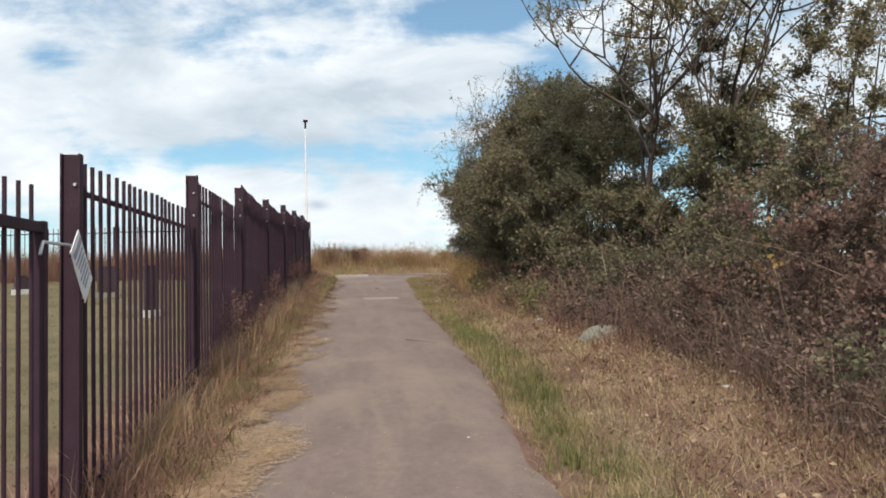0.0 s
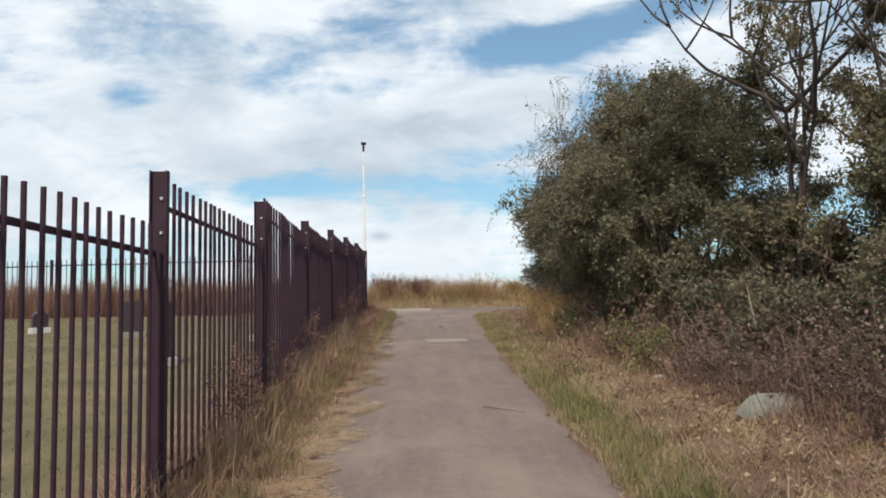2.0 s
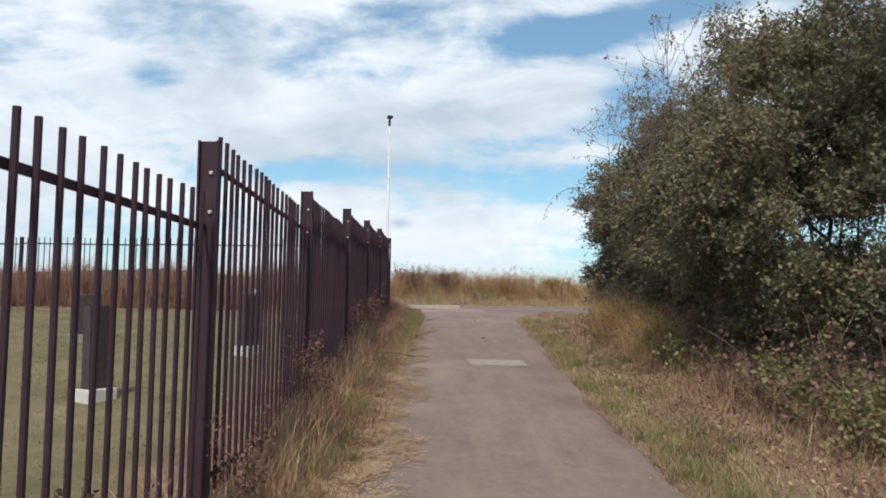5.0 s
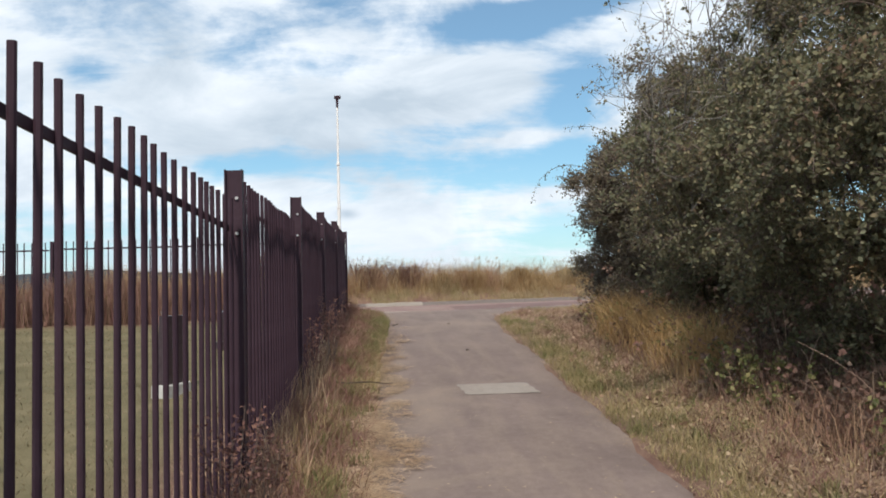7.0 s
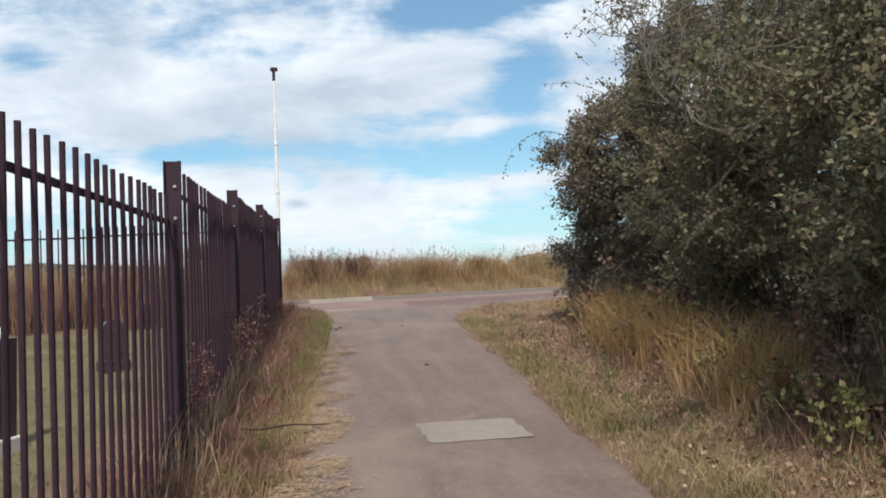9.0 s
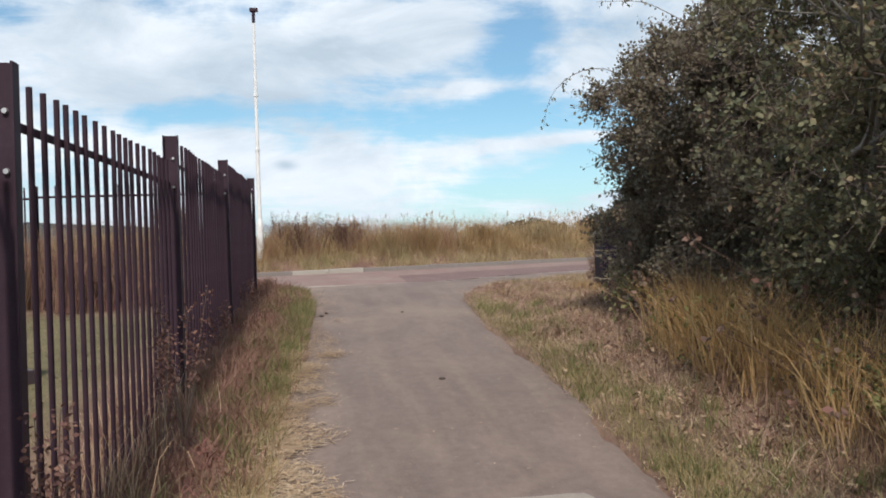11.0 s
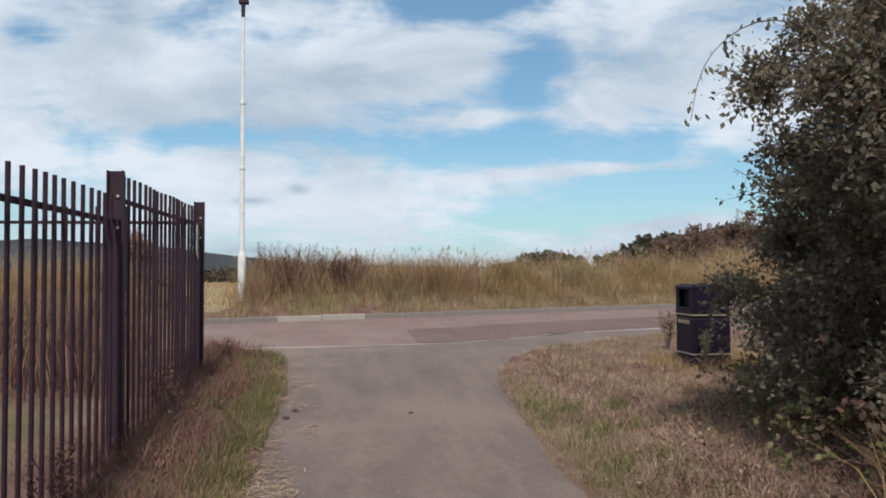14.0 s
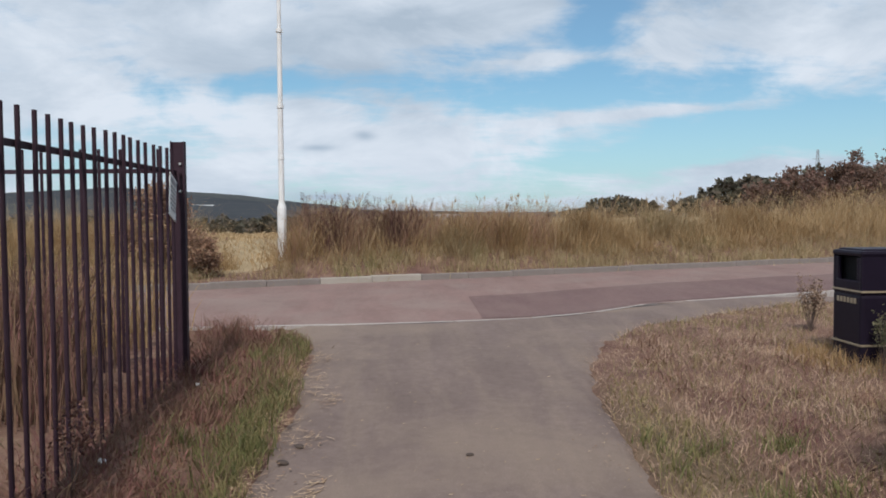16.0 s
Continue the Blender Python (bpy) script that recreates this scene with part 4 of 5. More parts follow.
def tree(name, label, root, stems, depth, per, leaf, material, reach=0.35, category="tree", keep=1.0, left=3.2, clumps=6, bark=M_BARK):
    base = np.array((root[0], root[1], float(land(root[0], root[1])) - 0.06))
    t = thing(name, Matrix(), label, category, HEDGE)
    t.location = base
    before = rng.bit_generator.state
    rng.bit_generator.state = np.random.default_rng(int(root[0] * 100 + root[1] * 7)).bit_generator.state
    lines, radii, tips = [], [], []
    for way, length, radius in stems:
        grow((rng.normal(0, 0.06), rng.normal(0, 0.06), 0), way, length, radius, depth, lines, radii, tips, 0.13, 3, left - root[0])
    big_ = [i for i, r_ in enumerate(radii) if r_ > 0.03]
    fine_ = [i for i, r_ in enumerate(radii) if r_ <= 0.03]
    v, f = stem_arrays(np.array([lines[i] for i in big_]), np.array([radii[i] for i in big_]))
    raw_part("trunk", v, f, bark, t)
    v, f = stem_arrays(np.array([lines[i] for i in fine_]), np.array([radii[i] for i in fine_]))
    raw_part("branch_mass", v, f, bark, t)["kind"] = "stuff"
    tp = np.array([p for p, _ in tips])
    td = np.array([d for _, d in tips])
    sel = rng.uniform(size=len(tp)) < keep
    tp, td = tp[sel], td[sel]
    rep = clumps
    p = tp.repeat(rep, 0) + rng.normal(0, reach * 0.5, (len(tp) * rep, 3))
    (lv, lf), (tv, tf) = foliage(p, td.repeat(rep, 0), per, leaf, reach)
    raw_part("twig_mass", tv, tf, M_TWIG, t)["kind"] = "stuff"
    raw_part("crown", lv, lf, material, t)["kind"] = "stuff"
    rng.bit_generator.state = before
    return t


tree("thorn_tree", "bare-limbed multi-stemmed tree with sparse dying leaves", (4.72, 11.9),
     [((0.0, 0.05, 1), 2.9, 0.062), ((0.08, 0.1, 1), 3.0, 0.066), ((-0.03, 0.0, 1), 2.7, 0.05)], 3, 8, 0.050, M_LEAF_TREE, 0.26, keep=0.9, left=3.9, clumps=7)
tree("thorn_tree", "slender tree with clumped olive leaves above brambles", (5.75, 11.3),
     [((-0.02, 0.0, 1), 2.8, 0.06), ((0.10, 0.1, 1), 2.6, 0.05), ((-0.10, -0.1, 1), 2.4, 0.045)], 3, 13, 0.052, M_LEAF_TREE, 0.26, keep=1.0, left=5.0, clumps=14)
tree("willow_tree", "thin pale-leaved tree at the edge of the scrub", (8.2, 10.2),
     [((-0.05, 0.0, 1), 2.7, 0.05), ((0.12, 0.1, 1), 2.5, 0.045), ((-0.12, -0.1, 1), 2.4, 0.045)], 3, 9, 0.058, M_LEAF_TREE, 0.26, keep=0.7, left=6.9, clumps=6)
tree("thorn_tree", "dead-topped grey branched tree in the hedge", (4.4, 18.4),
     [((-0.44, -0.05, 1), 1.95, 0.050), ((-0.30, 0.1, 1), 1.95, 0.045), ((-0.1, 0.1, 1), 1.8, 0.04)], 4, 5, 0.040, M_LEAF_TREE, 0.20, keep=0.30, left=3.0, clumps=3, bark=M_GREYBARK)
tree("thorn_tree", "tall leafy tree standing in the hedge", (4.9, 15.8),
     [((0.05, 0.1, 1), 1.5, 0.05), ((0.15, 0.2, 1), 1.55, 0.05)], 3, 10, 0.058, M_LEAF, 0.28, keep=0.6, left=4.4, clumps=6)

shrub("thorn_tree", "loose leafy young tree rising out of brambles", "tree", (5.6, 11.2),
      [(5.5, 11.2, 3.3, 0.65, 0.8, 0.8), (5.8, 11.4, 4.3, 0.7, 0.7, 0.7), (5.3, 11.3, 2.5, 0.6, 0.7, 0.6)], 2200, 12, 0.050, M_LEAF_TREE, limbs=8, limb_r=0.03, group=HEDGE, shell=0.85)
shrub("willow_tree", "loose pale green young tree behind the brambles", "tree", (7.2, 10.2),
      [(6.9, 10.2, 4.2, 0.7, 0.8, 0.8), (7.4, 10.4, 3.3, 0.8, 0.8, 0.7), (7.3, 10.0, 5.0, 0.6, 0.6, 0.6)], 1100, 12, 0.050, M_LEAF_TREE, limbs=8, limb_r=0.025, group=HEDGE, shell=0.85)


def spray(pts, n_leaf, name="bramble_spray", label="thin arching spray with hanging leaves reaching out of the hedge"):
    """One long arching shoot with leaves."""
    pts = np.array(pts, float)
    s = np.linspace(0, 1, 14)
    k = np.linspace(0, 1, len(pts))
    line = np.stack([np.interp(s, k, pts[:, i]) for i in range(3)], 1)
    for _ in range(3):
        line[1:-1] = (line[:-2] + line[1:-1] * 2 + line[2:]) / 4
    t = thing(name, Matrix(), label, "branch", "arching sprays of the hedge")
    t.location = line[0]
    o = line[0]
    v, f = stem_arrays((line - o)[None], np.array([0.006]))
    raw_part("stem", v, f, M_TWIG, t)
    u = rng.uniform(0.25, 1, n_leaf)
    c = np.stack([np.interp(u, s, line[:, i]) for i in range(3)], 1) - o + rng.normal(0, 0.02, (n_leaf, 3))
    lv, lf = leaf_arrays(c, unit(rng.normal(0, 0.5, (n_leaf, 3)) + np.array([0, 0, -0.7])), 0.045 * rng.uniform(0.6, 1.2, n_leaf), 0.025 * rng.uniform(0.7, 1.2, n_leaf))
    raw_part("leaves", lv, lf, M_LEAF, t)


spray([(3.4, 21.4, 3.75), (2.7, 21.0, 4.10), (2.25, 20.8, 4.0), (1.95, 20.7, 3.75), (1.90, 20.7, 3.45)], 46)
spray([(3.5, 20.6, 4.3), (2.8, 20.4, 4.55), (2.3, 20.3, 4.5)], 30)
spray([(3.5, 21.9, 3.0), (3.0, 21.8, 3.2), (2.65, 21.7, 3.35)], 22)
spray([(3.5, 22.2, 2.6), (3.0, 22.0, 2.7), (2.75, 21.9, 2.75)], 16)
spray([(3.5, 17.2, 2.4), (2.9, 17.0, 2.75), (2.6, 16.9, 2.6), (2.4, 16.9, 2.3)], 26)
spray([(3.6, 16.4, 3.2), (3.0, 16.3, 3.5), (2.6, 16.2, 3.4)], 24)
spray([(3.5, 13.6, 3.6), (2.7, 13.5, 3.95), (2.3, 13.5, 3.8)], 26)
spray([(3.6, 19.3, 2.2), (3.0, 19.1, 2.5), (2.6, 19.0, 2.2)], 20)

BRAMBLES = ((4.45, 8.6, 1.25, 0.55, 0.8, 0.6, "L"), (4.15, 7.4, 1.0, 0.5, 0.7, 0.5, "B"), (4.3, 5.4, 0.95, 0.6, 0.9, 0.55, "B"), (4.75, 6.5, 1.7, 0.65, 0.8, 0.7, "B"),
            (4.1, 10.6, 1.15, 0.5, 0.7, 0.5, "L"), (4.9, 9.7, 1.8, 0.6, 0.7, 0.7, "L"), (4.25, 4.1, 0.7, 0.6, 0.8, 0.5, "L"), (5.2, 5.3, 1.7, 0.7, 0.8, 0.8, "B"), (5.2, 7.9, 2.3, 0.6, 0.8, 0.6, "L"), (4.0, 9.3, 0.85, 0.4, 0.6, 0.4, "B"))
for bx_, by_, bz_, r1, r2, r3, kind_ in BRAMBLES:
    shrub("bramble_bush", "green-leaved bramble growing through dead stems" if kind_ == "L" else "withered brown bramble with dead canes", "bush", (bx_, by_),
          [(bx_, by_, bz_, r1, r2, r3), (bx_ + 0.25, by_ + 0.35, bz_ - 0.25, r1 * 0.8, r2 * 0.8, r3 * 0.8)], 850, 10, 0.042, M_LEAF if kind_ == "L" else M_LEAF_BROWN, limbs=5, limb_r=0.010, group=HEDGE)

# dead brambles and stalks at the hedge's foot
FOOT_Y = (0, 3, 5, 6.1, 8.3, 10.5, 11.7, 13, 15, 17.5, 20, 21.5, 22.6, 23.6, 24.8)
FOOT_X = (3.1, 3.1, 3.2, 3.40, 3.40, 3.10, 3.0, 2.85, 2.80, 2.85, 2.9, 3.1, 3.5, 3.8, 4.3)


def bramble_lines(n, y0, y1, depth, h0, h1, segs=6):
    y = rng.uniform(y0, y1, n)
    x = np.interp(y, FOOT_Y, FOOT_X) + depth * rng.uniform(0, 1, n) ** 1.3
    z = land(x, y) - 0.03
    h = rng.uniform(h0, h1, n)
    a = rng.uniform(0, 2 * np.pi, n)
    s = np.linspace(0, 1, segs)[None, :]
    h = h * (0.62 + 0.38 * (0.5 + 0.5 * np.sin(y * 1.9 + 1.3 * np.sin(y * 0.8) + 0.8 * x)))
    h = h * np.clip(0.42 + 0.75 * (x - np.interp(y, FOOT_Y, FOOT_X)) / max(depth, 0.8), 0.42, 1.0)
    reach = rng.uniform(0.1, 0.95, n)[:, None] * h[:, None]
    px_ = x[:, None] + np.cos(a)[:, None] * reach * s ** 1.8 - 0.12 * h[:, None] * s ** 2
    py_ = y[:, None] + np.sin(a)[:, None] * reach * s ** 1.8
    pz = z[:, None] + h[:, None] * (s - rng.uniform(0.0, 0.7, n)[:, None] * s ** 3)
    return np.stack([px_, py_, pz], -1)


def stuff(name, v, f, material, label, category):
    ob = raw_part(name, v, f, material)
    return tagged(ob, label, category, kind="stuff")


pieces = []
for n, y0, y1, dp, h0, h1 in ((3000, 2.5, 11.5, 2.6, 0.7, 2.6), (2600, 11, 24.2, 1.0, 0.35, 1.3), (1400, 3, 12, 0.9, 0.2, 0.9)):
    ln = bramble_lines(n, y0, y1, dp, h0, h1)
    pieces.append(stem_arrays(ln, rng.uniform(0.002, 0.006, n)))
stuff("bramble_thicket", *join_arrays(pieces), M_BRAMBLE, "thicket of dead brown bramble stems at the hedge foot", "brambles")
ln = bramble_lines(330, 2.8, 24.0, 1.5, 1.0, 2.6)
ln[..., :2] = ln[:, :1, :2] + (ln[..., :2] - ln[:, :1, :2]) * 0.35
stuff("dead_canes", *stem_arrays(ln, rng.uniform(0.004, 0.008, len(ln))), M_CANE, "pale bleached canes standing in the brambles", "canes")
ln = bramble_lines(3000, 2.8, 12.2, 2.4, 0.3, 2.3)
pick = ln[np.arange(len(ln)), rng.integers(1, 6, len(ln))] + rng.normal(0, 0.08, (len(ln), 3))
lv, lf = foliage(pick, unit(rng.normal(size=pick.shape)), 7, 0.038, 0.22)[0]
stuff("bramble_leaves", lv, lf, M_BRAMBLE, "withered brown bramble leaves on dead stems", "brambles")
ln = bramble_lines(1300, 10.5, 24.4, 0.9, 0.4, 1.6)
pick = ln[np.arange(len(ln)), rng.integers(1, 6, len(ln))] + rng.normal(0, 0.08, (len(ln), 3))
lv, lf = foliage(pick, unit(rng.normal(size=pick.shape)), 8, 0.055, 0.2)[0]
stuff("bramble_leaves", lv, lf, M_LEAF_BROWN, "dull green and brown bramble leaves under the hedge", "brambles")


# ---- grass ----
def blades(x, y, h0, h1, width, lean, clump=None):
    n = len(x)
    z = land(x, y) - 0.01
    h = rng.uniform(h0, h1, n) if clump is None else clump
    ln = rng.normal(0, lean, (n, 3))
    ln[:, 2] = 0
    return blade_arrays(np.stack([x, y, z], 1), h, ln, width * rng.uniform(0.6, 1.3, n))


def tufted(n, y0, y1, xa, xb, tufts, spread):
    """Roots gathered in tufts between two edges."""
    ty = rng.uniform(y0, y1, tufts)
    tx = xa(ty) + (xb(ty) - xa(ty)) * rng.uniform(0, 1, tufts)
    k = rng.integers(0, tufts, n)
    return tx[k] + rng.normal(0, spread, n), ty[k] + rng.normal(0, spread, n)


path_l = lambda y: np.interp(y, PATH_Y, PATH_L)
path_r = lambda y: np.interp(y, PATH_Y, PATH_R)
foot = lambda y: np.interp(y, FOOT_Y, FOOT_X)

# right verge: a green strip by the path, drier towards the hedge
x, y = tufted(22000, 1.5, 25.2, lambda q: path_r(q) + 0.02, lambda q: path_r(q) + 0.50 + 0.15 * np.sin(q * 1.7), 900, 0.08)
ok = (x > path_r(y) - 0.04) & (rng.uniform(size=len(x)) < np.clip((25.5 - y) / 6, 0.25, 1)) & (rng.uniform(size=len(x)) < np.clip(1.5 - (x - path_r(y)) / 0.75, 0.25, 1))
stuff("verge_grass", *blades(x[ok], y[ok], 0.03, 0.12, 0.0065, 0.45), M_GREEN, "short green and yellow verge grass beside the path", "grass")
x, y = tufted(34000, 1.5, 27.0, lambda q: path_r(q) + 0.35, lambda q: foot(q) + 0.35, 1300, 0.10)
ok = (x > path_r(y) + 0.02) & (y < near_y(x) - 0.35)
low_ = ok & (y + rng.normal(0, 1.5, len(y)) < 18.5)
high_ = ok & ~low_
stuff("dry_verge_grass", *blades(x[high_], y[high_], 0.03, 0.10, 0.006, 0.85), M_THATCH, "trampled pinkish dry grass near the road", "grass")
stuff("dry_verge_grass", *blades(x[low_], y[low_], 0.03, 0.12, 0.006, 0.75), M_VERGE, "trampled dry yellow grass on the verge", "grass")
x = rng.uniform(1.2, 6.2, 90000)
y = rng.uniform(1.5, 29.6, 90000)
ok = (x > path_r(y) - 0.03 - 0.30 * rng.uniform(size=90000) ** 4) & ((x < foot(y) + 0.4) | (y > 24.5)) & (y < near_y(x) - 0.2)
up_hill = ok & (y + rng.normal(0, 1.5, len(y)) > 18)
down_hill = ok & ~up_hill
stuff("thatch", *blades(x[down_hill], y[down_hill], 0.02, 0.07, 0.006, 1.6), M_VERGE, "flattened yellowing grass and thatch on the verge", "grass")
stuff("thatch", *blades(x[up_hill], y[up_hill], 0.02, 0.06, 0.006, 1.6), M_THATCH, "flattened pinkish brown thatch near the road", "grass")
x, y = tufted(9500, 22.0, 29.6, lambda q: np.maximum(path_r(np.minimum(q, 26.6)) + 0.15, 1.9), lambda q: 6.4 + 0 * q, 480, 0.13)
ok = (y < near_y(x) - 0.3) & (x > path_r(y) + 0.05)
stuff("verge_grass", *blades(x[ok], y[ok], 0.03, 0.12, 0.0065, 0.5), M_GREEN, "thin patchy grass round the litter bin", "grass")
x, y = tufted(2600, 25.4, 26.5, lambda q: 3.9 + 0 * q, lambda q: 5.3 + 0 * q, 60, 0.10)
ok = ~((np.abs(x - 4.51) < 0.26) & (np.abs(y - 26.03) < 0.27))
stuff("dry_grass", *blades(x[ok], y[ok], 0.05, 0.2, 0.006, 0.3), M_DRYGRASS, "dry grass round the foot of the bin", "grass")
x, y = tufted(4600, 1.5, 12.0, lambda q: path_r(q) + 0.05, lambda q: path_r(q) + 0.50, 90, 0.07)
stuff("grass_tufts", *blades(x, y, 0.05, 0.20, 0.007, 0.35), M_TUFT, "fresh green grass tufts at the path edge", "grass")
x, y = tufted(3600, 12.0, 24.0, lambda q: path_r(q) + 0.05, lambda q: path_r(q) + 0.9, 60, 0.06)
stuff("grass_tufts", *blades(x, y, 0.04, 0.15, 0.007, 0.4), M_TUFT, "fresh green grass tufts on the verge", "grass")
x, y = tufted(4200, 5.0, 27.0, lambda q: path_l(q) - 0.35, lambda q: path_l(q) - 0.04, 70, 0.05)
ok = y < near_y(x) - 0.4
stuff("grass_tufts", *blades(x[ok], y[ok], 0.04, 0.16, 0.007, 0.4), M_TUFT, "fresh green grass tufts beside the fence", "grass")
m_ = 9000
y = rng.uniform(2, 23.5, m_)
x = foot(y) + rng.normal(-0.30, 0.45, m_)
ok = (x > path_r(y) + 0.1)
c_ = np.stack([x[ok], y[ok], land(x[ok], y[ok]) + rng.uniform(0.005, 0.05, ok.sum())], 1)
dl = unit(rng.normal(0, 1, (len(c_), 3)) * np.array([1, 1, 0.35]))
ls_ = rng.uniform(0.018, 0.055, len(c_))
stuff("dead_leaves", *leaf_arrays(c_, dl, ls_, ls_ * 0.6), M_DEADLEAF, "dead brown leaves littering the verge", "leaves")
# tall tawny grass along the hedge foot
x, y = tufted(2300, 11.0, 20.0, lambda q: foot(q) - 0.20, lambda q: foot(q) + 0.5, 200, 0.11)
hh = rng.uniform(0.10, 0.60, len(x)) * (0.55 + 0.45 * np.sin(y * 1.9) ** 2)
stuff("tall_dry_grass", *blades(x, y, 0, 0, 0.0065, 0.42, clump=hh), M_WEED, "tall tawny grass along the foot of the hedge", "grass")
x, y = tufted(3800, 3.0, 23.4, lambda q: foot(q) - 0.25, lambda q: foot(q) + 0.6, 300, 0.10)
hh = rng.uniform(0.08, 0.40, len(x))
stuff("russet_grass", *blades(x, y, 0, 0, 0.0065, 0.6, clump=hh), M_MAUVE, "russet dead grass along the foot of the hedge", "grass")
x, y = tufted(3600, 16.6, 20.4, lambda q: foot(q) - 0.15, lambda q: foot(q) + 0.35, 60, 0.08)
stuff("tall_dry_grass", *blades(x, y, 0.2, 0.85, 0.007, 0.42), M_GOLDGRASS, "clump of tall golden grass before the hedge", "grass")

# small dead weeds that break up the verge
x, y = tufted(10000, 1.5, 27.0, lambda q: path_r(q) + 0.30, lambda q: np.maximum(foot(q), 2.9) + 0.2, 230, 0.07)
ok = (y < near_y(x) - 0.4)
stuff("dead_weeds", *blades(x[ok], y[ok], 0.03, 0.15, 0.006, 0.9), M_MAUVE, "small dead reddish weeds scattered on the verge", "weeds")
x, y = tufted(1000, 11.5, 24.0, lambda q: foot(q) - 0.10, lambda q: foot(q) + 0.35, 60, 0.12)
weed_at = np.stack([x, y, land(x, y) + rng.uniform(0.02, 0.45, len(x))], 1)
lv, lf = foliage(weed_at, unit(rng.normal(size=weed_at.shape)), 9, 0.045, 0.16)[0]
stuff("leafy_weeds", lv, lf, M_TUFT, "low green leafy weeds at the foot of the hedge", "weeds")
x, y = tufted(4200, 1.5, 24.0, lambda q: path_r(q) + 0.35, lambda q: foot(q) + 0.1, 300, 0.12)
stuff("bleached_stalks", *blades(x, y, 0.04, 0.24, 0.0055, 1.2), M_CANE, "bleached broken stalks lying on the verge", "weeds")

# left verge under the fence
x, y = tufted(2600, 1.0, 14.0, lambda q: -1.32 + 0 * q, lambda q: -0.98 + 0 * q, 80, 0.06)
stuff("russet_weeds", *blades(x, y, 0.12, 0.5, 0.006, 0.4), M_WEED, "russet dead weeds standing against the railings", "weeds")
x, y = tufted(13000, 1.0, 27.4, lambda q: path_l(q) - np.where(q > 17, 0.20, 0.45), lambda q: path_l(q) - np.where(q > 17, 0.02, 0.20), 420, 0.06)
ok = (x < path_l(y) + 0.03) & (y < near_y(x) - 0.25)
stuff("verge_grass", *blades(x[ok], y[ok], 0.03, 0.15, 0.0065, 0.5), M_GREEN, "rough yellowing grass between fence and path", "grass")
x, y = tufted(30000, 1.0, 27.3, lambda q: -1.45 + 0 * q, lambda q: path_l(q) - 0.12, 800, 0.09)
ok = (y < near_y(x) - 0.3)
stuff("weed_grass", *blades(x[ok], y[ok], 0.03, 0.24, 0.006, 0.7), M_MAUVE, "brown dying weeds along the fence foot", "weeds")
x, y = tufted(34000, 1.0, 27.2, lambda q: -1.40 + 0 * q, lambda q: path_l(q) - 0.25, 900, 0.09)
ok = y < near_y(x) - 0.35
stuff("creeping_weeds", *blades(x[ok], y[ok], 0.02, 0.09, 0.008, 1.1), M_REDWEED, "low creeping red-brown weeds under the railings", "weeds")
x, y = tufted(3600, 19.5, 27.0, lambda q: path_l(q) - 0.26, lambda q: path_l(q) - 0.04, 60, 0.06)
ok = y < near_y(x) - 0.4
stuff("grass_tufts", *blades(x[ok], y[ok], 0.05, 0.17, 0.007, 0.4), M_TUFT, "fresh green grass along the path edge near the road", "grass")
x, y = tufted(1500, 5.0, 19.0, lambda q: -1.45 + 0 * q, lambda q: -0.95 + 0 * q, 120, 0.08)
stuff("tall_dry_grass", *blades(x, y, 0.15, 0.48, 0.005, 0.3), M_CUT, "tall dry grass growing through the railings", "grass")

x, y = tufted(1700, 5.0, 14.6, lambda q: -1.30 + 0 * q, lambda q: -0.95 + 0 * q, 70, 0.06)
stuff("tall_dry_grass", *blades(x, y, 0.12, 0.50, 0.0045, 0.5), M_DRYGRASS, "pale dry grass tufts leaning out of the railings", "grass")
x, y = tufted(4200, 4.5, 26.5, lambda q: -1.00 + 0 * q, lambda q: path_l(q) - 0.12, 120, 0.07)
stuff("grass_tufts", *blades(x, y, 0.04, 0.18, 0.006, 0.45), M_TUFT, "green grass tufts among dead weeds", "grass")


# straw lying along the path's left edge
def straw_on_path(n, y0, y1, tufts, sx, sy):
    ty = y0 + (y1 - y0) * rng.uniform(0, 1, tufts) ** 1.35
    tx = np.interp(ty, PATH_Y, PATH_L) - 0.17 + rng.uniform(0, 1, tufts) ** 1.1 * (0.36 + 0.20 * np.sin(ty * 2.1 + np.sin(ty * 0.7)) ** 2)
    k = rng.integers(0, tufts, n)
    x_, y_ = tx[k] + rng.normal(0, sx, n), ty[k] + rng.normal(0, sy, n)
    a = rng.normal(0.3, 0.9, n)
    d = np.stack([np.cos(a), np.sin(a), rng.normal(0, 0.05, n)], 1)
    z_ = np.maximum(np.interp(y_, GY, GZ) + 0.024, land(x_, y_)) + 0.003 + np.abs(rng.normal(0, 0.005, n))
    c = np.stack([x_, y_, z_], 1)
    hl = rng.uniform(0.012, 0.050, n)[:, None]
    s_ = np.cross(d, [0, 0, 1.0]) * rng.uniform(0.0015, 0.0032, n)[:, None]
    v = np.stack([c - d * hl - s_, c - d * hl + s_, c + d * hl + s_, c + d * hl - s_], 1).reshape(-1, 3)
    return v, np.arange(n * 4).reshape(n, 4)


